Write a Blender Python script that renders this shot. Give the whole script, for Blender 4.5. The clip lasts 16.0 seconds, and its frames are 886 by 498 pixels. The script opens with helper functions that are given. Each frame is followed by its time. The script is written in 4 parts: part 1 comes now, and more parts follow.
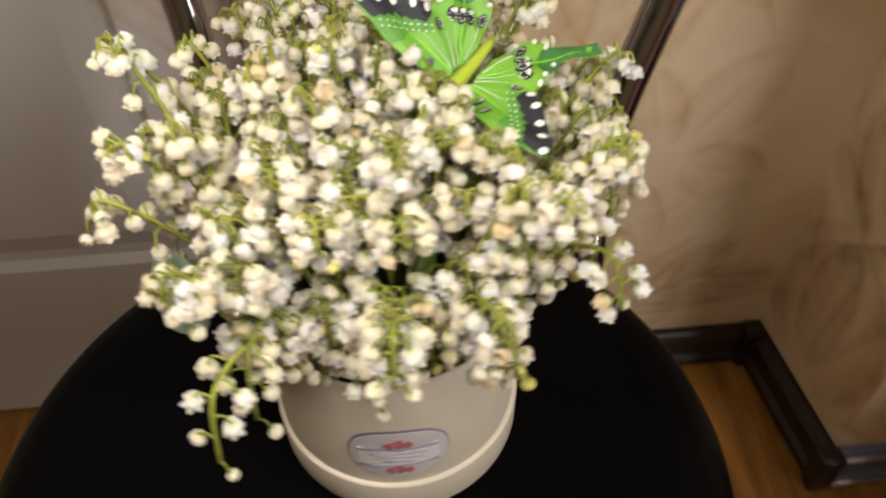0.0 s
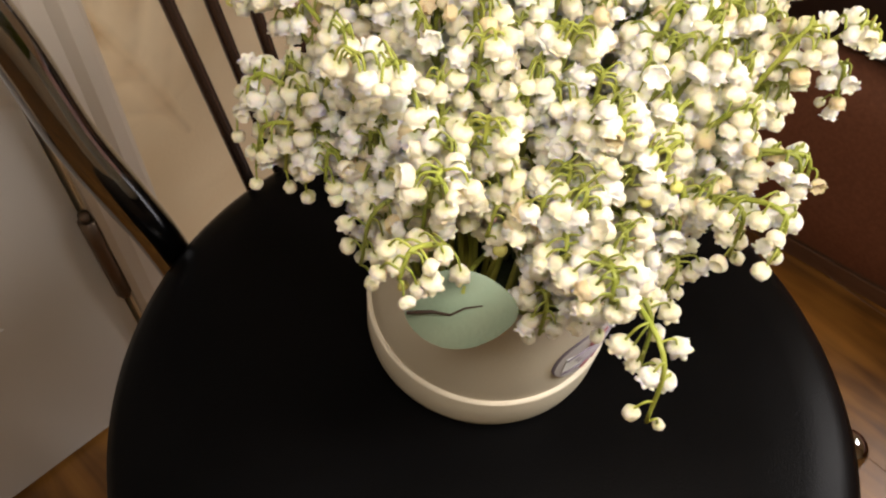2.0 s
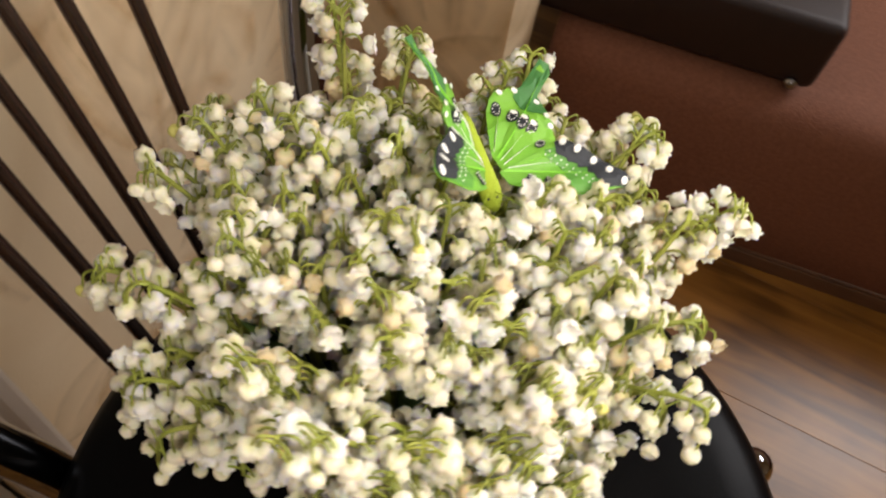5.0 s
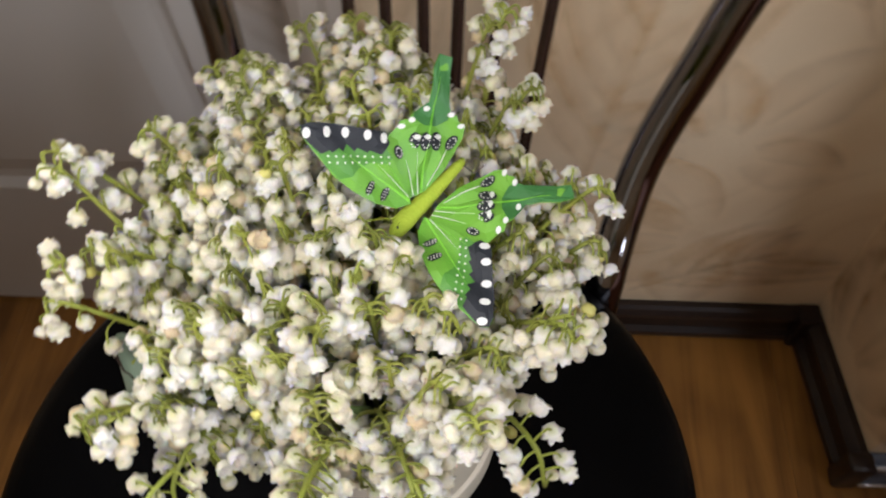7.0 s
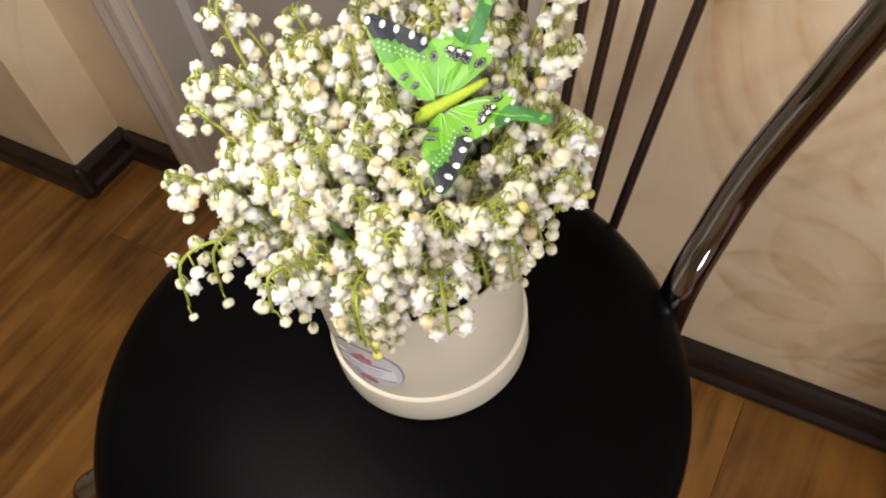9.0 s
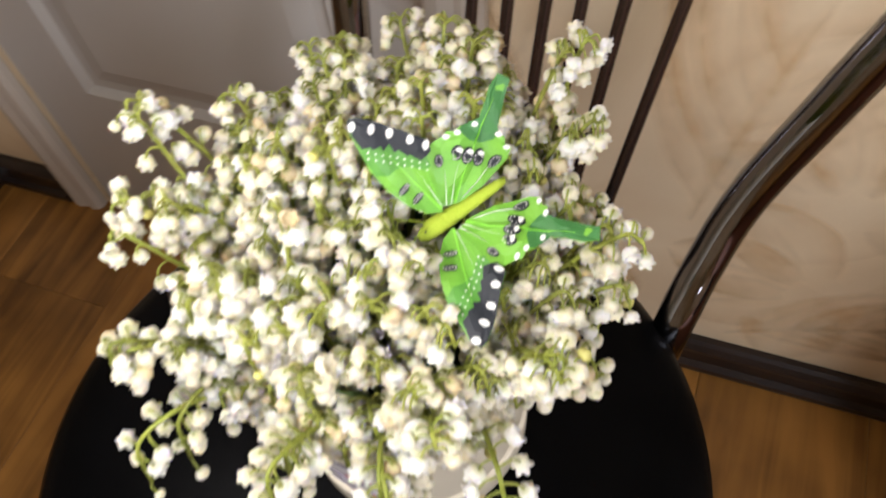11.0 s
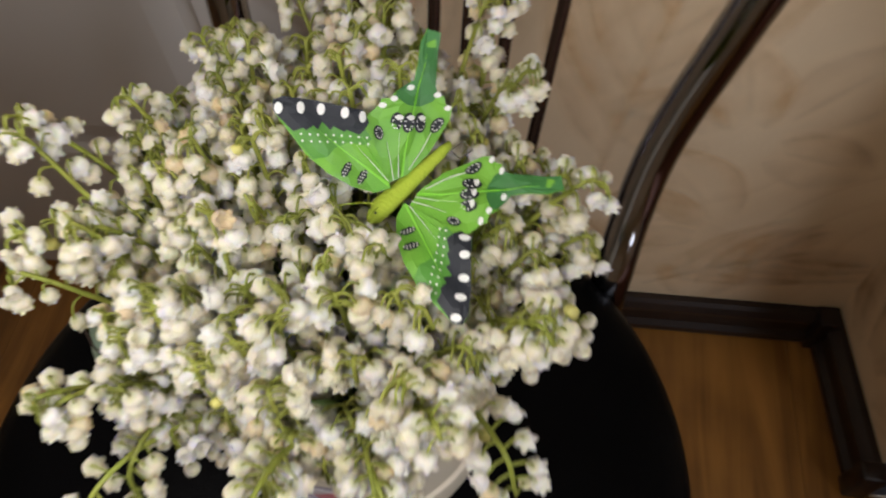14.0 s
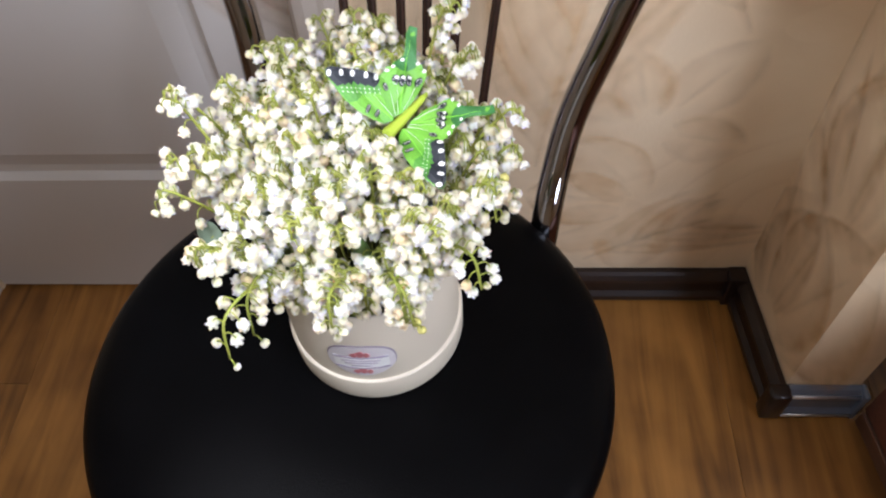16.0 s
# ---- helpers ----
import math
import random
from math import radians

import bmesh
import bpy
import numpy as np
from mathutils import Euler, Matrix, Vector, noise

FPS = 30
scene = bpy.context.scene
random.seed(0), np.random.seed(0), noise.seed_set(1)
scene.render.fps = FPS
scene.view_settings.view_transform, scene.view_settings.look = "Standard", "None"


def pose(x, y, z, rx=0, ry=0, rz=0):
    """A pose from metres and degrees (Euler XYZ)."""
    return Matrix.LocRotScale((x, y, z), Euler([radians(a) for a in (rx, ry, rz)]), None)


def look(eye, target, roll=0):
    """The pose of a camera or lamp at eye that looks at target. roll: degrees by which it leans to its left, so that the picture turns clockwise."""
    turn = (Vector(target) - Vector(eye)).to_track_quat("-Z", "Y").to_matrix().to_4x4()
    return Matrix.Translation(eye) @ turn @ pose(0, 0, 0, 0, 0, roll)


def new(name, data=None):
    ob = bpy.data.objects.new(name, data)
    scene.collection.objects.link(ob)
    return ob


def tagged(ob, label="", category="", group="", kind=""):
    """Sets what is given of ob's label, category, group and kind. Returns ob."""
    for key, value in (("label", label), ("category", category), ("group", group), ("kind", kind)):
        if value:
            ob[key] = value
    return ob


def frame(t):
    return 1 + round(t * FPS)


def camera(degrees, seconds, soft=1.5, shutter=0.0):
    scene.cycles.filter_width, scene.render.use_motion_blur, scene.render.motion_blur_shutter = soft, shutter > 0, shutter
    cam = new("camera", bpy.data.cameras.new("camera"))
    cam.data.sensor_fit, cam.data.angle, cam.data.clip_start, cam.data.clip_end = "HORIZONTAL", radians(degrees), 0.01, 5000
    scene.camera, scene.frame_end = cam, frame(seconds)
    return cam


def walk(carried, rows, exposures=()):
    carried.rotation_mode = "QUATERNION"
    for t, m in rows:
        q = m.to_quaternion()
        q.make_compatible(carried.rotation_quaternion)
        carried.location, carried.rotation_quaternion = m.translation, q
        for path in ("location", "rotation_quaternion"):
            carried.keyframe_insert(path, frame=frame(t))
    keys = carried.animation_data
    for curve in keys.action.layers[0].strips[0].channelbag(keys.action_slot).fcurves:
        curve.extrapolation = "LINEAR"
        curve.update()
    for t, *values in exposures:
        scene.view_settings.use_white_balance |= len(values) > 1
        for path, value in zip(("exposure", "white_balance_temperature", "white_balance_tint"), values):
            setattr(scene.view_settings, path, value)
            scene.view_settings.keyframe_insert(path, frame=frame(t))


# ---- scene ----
cam = camera(60.46, 16.0, soft=2.1, shutter=0.5)
PATH = [
    (0, (0.0298, -0.2054, 0.8079), (0.0581, 0.1370, 0.4446), -1.25),
    (0.5, (-0.0724, -0.1923, 0.8143), (0.0594, 0.1136, 0.4414), 0.51),
    (1, (-0.1404, -0.1594, 0.8184), (0.0609, 0.0983, 0.4402), 3.70),
    (1.5, (-0.1605, -0.1140, 0.8037), (0.0636, 0.0932, 0.4076), 6.62),
    (2, (-0.1600, -0.0807, 0.8046), (0.0610, 0.0952, 0.3920), 7.38),
    (2.5, (-0.1580, -0.0505, 0.8058), (0.0906, 0.0698, 0.3889), 10.43),
    (3, (-0.1680, 0.0035, 0.8185), (0.1102, 0.0645, 0.4075), 12.23),
    (3.5, (-0.1728, 0.0309, 0.8250), (0.1208, 0.0620, 0.4214), 14.14),
    (4, (-0.1568, 0.0423, 0.8291), (0.1367, 0.0606, 0.4248), 14.78),
    (6.5, (0.0248, -0.1227, 0.8683), (0.0837, 0.1415, 0.4480), -3.17),
    (7, (0.0833, -0.1239, 0.8582), (0.0499, 0.1496, 0.4410), -4.19),
    (7.5, (0.1255, -0.1179, 0.8652), (0.0118, 0.1400, 0.4522), -8.69),
    (8, (0.1963, -0.1533, 0.8633), (0.0133, 0.0919, 0.4678), -12.48),
    (10.3, (0.2066, -0.1850, 0.8819), (0.0264, 0.0652, 0.4883), -8.28),
    (10.5, (0.1758, -0.1703, 0.8781), (0.0096, 0.0825, 0.4800), -8.42),
    (11, (0.1200, -0.1110, 0.8669), (0.0034, 0.1350, 0.4475), -7.45),
    (11.5, (0.0952, -0.0866, 0.8433), (0.0078, 0.1644, 0.4197), -6.73),
    (12, (0.0810, -0.0755, 0.8117), (-0.0068, 0.1644, 0.3818), -5.64),
    (12.5, (0.0814, -0.0543, 0.7977), (-0.0060, 0.1773, 0.3633), -6.14),
    (13, (0.0828, -0.0464, 0.7877), (-0.0077, 0.1846, 0.3536), -6.47),
    (13.5, (0.0937, -0.0601, 0.7937), (0.0088, 0.1683, 0.3570), -5.79),
    (14, (0.0968, -0.1114, 0.8463), (0.0478, 0.1494, 0.4226), -4.52),
    (14.5, (0.0905, -0.2053, 0.9025), (0.0685, 0.0796, 0.4922), -1.42),
    (15, (0.0903, -0.2462, 0.9301), (0.0778, 0.0417, 0.5215), -2.63),
    (15.5, (0.1023, -0.2599, 0.9351), (0.0847, 0.0273, 0.5261), -3.59),
    (16, (0.1021, -0.2651, 0.9432), (0.0766, 0.0256, 0.5372), -4.12),
]
EXPOSURES = [(0.0, -1.45, 6900, 16), (0.5, -1.35, 7000, 16), (1.0, -1.05, 7000, 16), (2.5, -1.05, 7100, 15), (3.5, -1.2, 7100, 15), (4.0, -1.1, 7100, 15), (7.0, -1.65, 6100, 16), (8.0, -1.15, 6700, 15), (10.5, -0.95, 6200, 16), (11.5, -1.35, 6300, 16), (12.5, -1.65, 6100, 16), (13.3, -1.6, 6100, 16), (14.0, -1.85, 6300, 16), (14.5, -1.15, 6500, 17), (16.0, -0.9, 5650, 18)]
walk(cam, [(t, look(eye, target, roll)) for t, eye, target, roll in PATH], EXPOSURES)

# ---------------------------------------------------------------- world and lights
world = bpy.data.worlds.new("room_world")
scene.world = world
world.use_nodes = True
_wn = world.node_tree.nodes
_wn["Background"].inputs[0].default_value = (0.55, 0.62, 0.75, 1)
_wn["Background"].inputs[1].default_value = 0.25


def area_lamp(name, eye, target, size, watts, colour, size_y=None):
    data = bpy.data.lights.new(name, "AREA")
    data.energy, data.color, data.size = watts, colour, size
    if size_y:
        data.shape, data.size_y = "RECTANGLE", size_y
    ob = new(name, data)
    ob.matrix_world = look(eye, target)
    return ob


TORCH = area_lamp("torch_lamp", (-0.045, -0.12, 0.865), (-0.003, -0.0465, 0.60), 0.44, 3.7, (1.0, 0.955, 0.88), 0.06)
WINDOW = area_lamp("window_light", (1.47, -1.05, 1.45), (0.0, 0.05, 0.55), 0.55, 56.0, (0.95, 0.97, 1.0), 0.95)
# added unseen fill from overhead, brightens the floor right of the chair
FLOOR_FILL = area_lamp("ceiling_lamp_light", (0.75, -0.55, 2.42), (0.45, -0.1, 0.0), 0.3, 2.5, (1.0, 0.88, 0.70))


# ---------------------------------------------------------------- materials
def mat(name, colour, rough=0.6, metal=0.0, spec=0.5, bump=0.0, bump_scale=200.0, var=0.0, var_scale=8.0, var_colour=None,
        coat=0.0, sub=0.0, trans=0.0, random_var=0.0, through_light=0.0, barbs=0.0):
    m = bpy.data.materials.new(name)
    m.use_nodes = True
    nt = m.node_tree
    n, l = nt.nodes, nt.links
    b = n["Principled BSDF"]
    b.inputs["Base Color"].default_value = (*colour, 1)
    b.inputs["Roughness"].default_value = rough
    b.inputs["Metallic"].default_value = metal
    b.inputs["Specular IOR Level"].default_value = spec
    b.inputs["Coat Weight"].default_value = coat
    b.inputs["Transmission Weight"].default_value = trans
    if sub:
        b.inputs["Subsurface Weight"].default_value = sub
        b.inputs["Subsurface Radius"].default_value = (0.004, 0.0034, 0.0015)
    tc = n.new("ShaderNodeTexCoord")
    out = None
    if var:
        tx = n.new("ShaderNodeTexNoise")
        tx.inputs["Scale"].default_value = var_scale
        tx.inputs["Detail"].default_value = 5
        l.new(tc.outputs["Object"], tx.inputs["Vector"])
        mix = n.new("ShaderNodeMix")
        mix.data_type = "RGBA"
        ramp = n.new("ShaderNodeMapRange")
        ramp.inputs[1].default_value, ramp.inputs[2].default_value = 0.35, 0.7
        ramp.inputs[4].default_value = var
        l.new(tx.outputs["Fac"], ramp.inputs[0])
        l.new(ramp.outputs[0], mix.inputs["Factor"])
        mix.inputs["A"].default_value = (*colour, 1)
        mix.inputs["B"].default_value = (*(var_colour or [c * 0.6 for c in colour]), 1)
        out = mix.outputs["Result"]
    if random_var:
        oi = n.new("ShaderNodeObjectInfo")
        hsv = n.new("ShaderNodeHueSaturation")
        mr = n.new("ShaderNodeMapRange")
        mr.inputs[3].default_value, mr.inputs[4].default_value = 1 - random_var, 1 + random_var
        l.new(oi.outputs["Random"], mr.inputs[0])
        l.new(mr.outputs[0], hsv.inputs["Value"])
        if out:
            l.new(out, hsv.inputs["Color"])
        else:
            hsv.inputs["Color"].default_value = (*colour, 1)
        out = hsv.outputs["Color"]
    if barbs:
        wv = n.new("ShaderNodeTexWave")
        wv.bands_direction = "DIAGONAL"
        wv.inputs["Scale"].default_value, wv.inputs["Distortion"].default_value, wv.inputs["Detail Scale"].default_value = barbs, 3.0, 0.02 * barbs
        l.new(tc.outputs["Object"], wv.inputs["Vector"])
        hs = n.new("ShaderNodeHueSaturation")
        vr = n.new("ShaderNodeMapRange")
        vr.inputs[3].default_value, vr.inputs[4].default_value = 0.84, 1.12
        l.new(wv.outputs["Fac"], vr.inputs[0])
        l.new(vr.outputs[0], hs.inputs["Value"])
        if out:
            l.new(out, hs.inputs["Color"])
        else:
            hs.inputs["Color"].default_value = (*colour, 1)
        out = hs.outputs["Color"]
    if out:
        l.new(out, b.inputs["Base Color"])
    if bump:
        bt = n.new("ShaderNodeTexNoise")
        bt.inputs["Scale"].default_value = bump_scale
        bt.inputs["Detail"].default_value = 4
        l.new(tc.outputs["Object"], bt.inputs["Vector"])
        bp = n.new("ShaderNodeBump")
        bp.inputs["Strength"].default_value = bump
        bp.inputs["Distance"].default_value = 0.002
        l.new(bt.outputs["Fac"], bp.inputs["Height"])
        l.new(bp.outputs["Normal"], b.inputs["Normal"])
    if through_light:
        tl = n.new("ShaderNodeBsdfTranslucent")
        tl.inputs["Color"].default_value = (*colour, 1)
        if out:
            l.new(out, tl.inputs["Color"])
        mx = n.new("ShaderNodeMixShader")
        mx.inputs[0].default_value = through_light
        l.new(b.outputs[0], mx.inputs[1])
        l.new(tl.outputs[0], mx.inputs[2])
        l.new(mx.outputs[0], n["Material Output"].inputs[0])
    return m


def wallpaper():
    """Cream plaster-look wallpaper: overlapping brushed leaves with tan edges and fine veins."""
    m = bpy.data.materials.new("wallpaper")
    m.use_nodes = True
    nt = m.node_tree
    n, l = nt.nodes, nt.links
    b = n["Principled BSDF"]
    b.inputs["Roughness"].default_value = 0.5
    b.inputs["Specular IOR Level"].default_value = 0.3
    tc = n.new("ShaderNodeTexCoord")

    def noise_tex(scale, detail, vec, distortion=0.0):
        t = n.new("ShaderNodeTexNoise")
        t.inputs["Scale"].default_value, t.inputs["Detail"].default_value = scale, detail
        t.inputs["Distortion"].default_value = distortion
        l.new(vec, t.inputs["Vector"])
        return t

    def math_node(op, a, c):
        t = n.new("ShaderNodeMath")
        t.operation = op
        t.use_clamp = True
        for k, v in enumerate((a, c)):
            if isinstance(v, float):
                t.inputs[k].default_value = v
            else:
                l.new(v, t.inputs[k])
        return t.outputs[0]

    def ranged(sock, lo, hi, top):
        t = n.new("ShaderNodeMapRange")
        t.inputs[1].default_value, t.inputs[2].default_value, t.inputs[4].default_value = lo, hi, top
        l.new(sock, t.inputs[0])
        return t.outputs[0]

    def warped(scale, amount):
        w = noise_tex(scale, 1.5, tc.outputs["Object"])
        t = n.new("ShaderNodeVectorMath")
        t.operation = "MULTIPLY_ADD"
        t.inputs[1].default_value = (amount, amount, amount)
        l.new(w.outputs["Color"], t.inputs[0])
        l.new(tc.outputs["Object"], t.inputs[2])
        return t.outputs[0]

    def strokes(vec, rot, scale, lo):
        mp = n.new("ShaderNodeMapping")
        mp.inputs["Rotation"].default_value = (0.3, rot, rot)
        l.new(vec, mp.inputs["Vector"])
        wv = n.new("ShaderNodeTexWave")
        wv.wave_profile, wv.bands_direction = "SAW", "X"
        wv.inputs["Scale"].default_value, wv.inputs["Distortion"].default_value = scale, 2.2
        wv.inputs["Detail"].default_value, wv.inputs["Detail Scale"].default_value = 1.0, 1.4
        l.new(mp.outputs[0], wv.inputs["Vector"])
        return ranged(wv.outputs["Fac"], lo, 1.0, 1.0)

    va, vb = warped(1.7, 1.15), warped(2.4, 0.8)
    sa, sb = strokes(va, 0.7, 2.0, 0.60), strokes(vb, -0.85, 4.0, 0.74)
    pa = ranged(noise_tex(3.1, 2, va).outputs["Fac"], 0.38, 0.56, 0.85)
    pb = ranged(noise_tex(4.7, 2, vb).outputs["Fac"], 0.42, 0.56, 0.9)
    petal_map = n.new("ShaderNodeMapping")
    petal_map.inputs["Rotation"].default_value = (0.4, 0.75, 0.3)
    petal_map.inputs["Scale"].default_value = (9.0, 3.0, 3.6)
    l.new(warped(2.2, 0.28), petal_map.inputs["Vector"])
    petal = n.new("ShaderNodeTexVoronoi")
    petal.feature = "F1"
    petal.inputs["Scale"].default_value = 1.0
    l.new(petal_map.outputs[0], petal.inputs["Vector"])
    pc = math_node("MULTIPLY", ranged(petal.outputs["Distance"], 0.42, 0.85, 0.7), ranged(noise_tex(2.3, 2, tc.outputs["Object"]).outputs["Fac"], 0.45, 0.6, 1.0))
    amount = math_node("MAXIMUM", math_node("MAXIMUM", math_node("MULTIPLY", sa, pa), math_node("MULTIPLY", sb, pb)), pc)
    cloud = noise_tex(3.0, 6, vb)
    ramp = n.new("ShaderNodeValToRGB")
    ramp.color_ramp.elements[0].position, ramp.color_ramp.elements[1].position = 0.34, 0.66
    ramp.color_ramp.elements[0].color, ramp.color_ramp.elements[1].color = (0.67, 0.51, 0.31, 1), (0.82, 0.69, 0.48, 1)
    l.new(cloud.outputs["Fac"], ramp.inputs[0])
    mix = n.new("ShaderNodeMix")
    mix.data_type = "RGBA"
    mix.inputs["B"].default_value = (0.42, 0.26, 0.12, 1)
    l.new(math_node("MULTIPLY", amount, 0.16), mix.inputs["Factor"])
    l.new(ramp.outputs["Color"], mix.inputs["A"])
    l.new(mix.outputs["Result"], b.inputs["Base Color"])
    fine = noise_tex(320, 3, tc.outputs["Object"])
    bp = n.new("ShaderNodeBump")
    bp.inputs["Strength"].default_value, bp.inputs["Distance"].default_value = 0.15, 0.002
    l.new(fine.outputs["Fac"], bp.inputs["Height"])
    l.new(bp.outputs["Normal"], b.inputs["Normal"])
    return m


def wood(name, dark, light, rough, scale=1.0):
    """Laminate with grain along y, varied plank by plank."""
    m = bpy.data.materials.new(name)
    m.use_nodes = True
    nt = m.node_tree
    n, l = nt.nodes, nt.links
    b = n["Principled BSDF"]
    b.inputs["Roughness"].default_value = rough
    tc = n.new("ShaderNodeTexCoord")
    oi = n.new("ShaderNodeObjectInfo")
    shift = n.new("ShaderNodeVectorMath")
    shift.operation = "MULTIPLY_ADD"
    shift.inputs[1].default_value = (7, 13, 3)
    l.new(oi.outputs["Random"], shift.inputs[0])
    l.new(tc.outputs["Object"], shift.inputs[2])
    mp = n.new("ShaderNodeMapping")
    mp.inputs["Scale"].default_value = (26 * scale, 2.2 * scale, 20 * scale)
    l.new(shift.outputs[0], mp.inputs["Vector"])
    a = n.new("ShaderNodeTexNoise")
    a.inputs["Scale"].default_value, a.inputs["Detail"].default_value, a.inputs["Distortion"].default_value = 1.0, 7, 1.2
    l.new(mp.outputs[0], a.inputs["Vector"])
    blot = n.new("ShaderNodeTexNoise")
    blot.inputs["Scale"].default_value, blot.inputs["Detail"].default_value = 9, 3
    l.new(shift.outputs[0], blot.inputs["Vector"])
    add = n.new("ShaderNodeMath")
    add.operation = "MULTIPLY_ADD"
    add.inputs[1].default_value = 0.6
    l.new(blot.outputs["Fac"], add.inputs[0])
    l.new(a.outputs["Fac"], add.inputs[2])
    ramp = n.new("ShaderNodeValToRGB")
    ramp.color_ramp.elements[0].position, ramp.color_ramp.elements[1].position = 0.58, 1.0
    ramp.color_ramp.elements[0].color, ramp.color_ramp.elements[1].color = (*dark, 1), (*light, 1)
    l.new(add.outputs[0], ramp.inputs[0])
    l.new(ramp.outputs["Color"], b.inputs["Base Color"])
    bp = n.new("ShaderNodeBump")
    bp.inputs["Strength"].default_value, bp.inputs["Distance"].default_value = 0.12, 0.001
    l.new(a.outputs["Fac"], bp.inputs["Height"])
    l.new(bp.outputs["Normal"], b.inputs["Normal"])
    return m


def brush_print(name, colour, strength):
    """Soft brushed print: paint that thins out where the stroke's fade attribute falls."""
    m = bpy.data.materials.new(name)
    m.use_nodes = True
    n, l = m.node_tree.nodes, m.node_tree.links
    b, out = n["Principled BSDF"], n["Material Output"]
    b.inputs["Base Color"].default_value = (*colour, 1)
    b.inputs["Roughness"].default_value = 0.5
    b.inputs["Specular IOR Level"].default_value = 0.3
    at = n.new("ShaderNodeAttribute")
    at.attribute_name = "fade"
    tc = n.new("ShaderNodeTexCoord")
    ns = n.new("ShaderNodeTexNoise")
    ns.inputs["Scale"].default_value, ns.inputs["Detail"].default_value = 28, 5
    l.new(tc.outputs["Object"], ns.inputs["Vector"])
    mr = n.new("ShaderNodeMapRange")
    mr.inputs[1].default_value, mr.inputs[2].default_value, mr.inputs[3].default_value, mr.inputs[4].default_value = 0.3, 0.7, 0.25 * strength, strength
    l.new(ns.outputs["Fac"], mr.inputs[0])
    mu = n.new("ShaderNodeMath")
    mu.operation = "MULTIPLY"
    l.new(at.outputs["Fac"], mu.inputs[0])
    l.new(mr.outputs[0], mu.inputs[1])
    tr = n.new("ShaderNodeBsdfTransparent")
    mx = n.new("ShaderNodeMixShader")
    l.new(mu.outputs[0], mx.inputs[0])
    l.new(tr.outputs[0], mx.inputs[1])
    l.new(b.outputs[0], mx.inputs[2])
    l.new(mx.outputs[0], out.inputs[0])
    return m


M_PRINT = brush_print("tan_brush_print", (0.47, 0.26, 0.075), 0.55)
M_WALL = wallpaper()
M_FLOOR = wood("laminate", (0.12, 0.050, 0.010), (0.38, 0.175, 0.036), 0.36)
M_DOOR = mat("door_paint", (0.55, 0.535, 0.50), 0.42, bump=0.05, bump_scale=60, var=0.4, var_scale=5, var_colour=(0.57, 0.55, 0.50))
M_CASING = mat("casing_paint", (0.60, 0.54, 0.46), 0.45, bump=0.05, bump_scale=60, var=0.2, var_scale=6)
M_SKIRT = mat("dark_skirting", (0.012, 0.007, 0.0055), 0.32, var=0.6, var_scale=30, var_colour=(0.026, 0.014, 0.010), bump=0.05)
M_SKIRT_GLOSS = mat("skirting_end_foil", (0.20, 0.25, 0.34), 0.24, metal=0.5, var=0.5, var_scale=40, var_colour=(0.14, 0.18, 0.25))
# pale metal for the modelled window highlights on the skirting end
M_GLINT = mat("foil_glint", (0.80, 0.85, 0.92), 0.28, metal=0.9)
M_CEIL = mat("ceiling_paint", (0.75, 0.74, 0.72), 0.8, bump=0.05, var=0.1)
M_LEATHER = mat("black_leatherette", (0.002, 0.002, 0.0022), 0.30, spec=0.045, bump=0.12, bump_scale=900, var=0.5, var_scale=25, var_colour=(0.0035, 0.0035, 0.004))
M_CHROME = mat("chrome", (0.34, 0.35, 0.38), 0.05, metal=1.0)
M_RODS = mat("dark_bronze_chrome", (0.13, 0.09, 0.075), 0.22, metal=0.9)
M_BOX = mat("cream_card", (0.60, 0.555, 0.43), 0.55, bump=0.08, bump_scale=700, var=0.25, var_scale=14, var_colour=(0.52, 0.475, 0.38))
M_BOX_EDGE = mat("pale_card_edge", (0.80, 0.74, 0.60), 0.5)
M_SOIL = mat("floral_foam", (0.03, 0.045, 0.02), 0.9, bump=0.5, bump_scale=300, var=0.5, var_scale=60)
M_STEM = mat("stem_green", (0.26, 0.31, 0.045), 0.5, var=0.6, var_scale=60, var_colour=(0.38, 0.38, 0.08), random_var=0.25, through_light=0.15)
M_LEAF = mat("leaf_green", (0.055, 0.12, 0.022), 0.45, var=0.7, var_scale=40, var_colour=(0.11, 0.19, 0.03), bump=0.2, bump_scale=300)
M_GREYLEAF = mat("grey_green_leaf", (0.20, 0.29, 0.21), 0.55, var=0.6, var_scale=35, var_colour=(0.27, 0.31, 0.22), bump=0.15, bump_scale=400)
M_LEAFVEIN = mat("dry_leaf_tear", (0.035, 0.02, 0.012), 0.8)


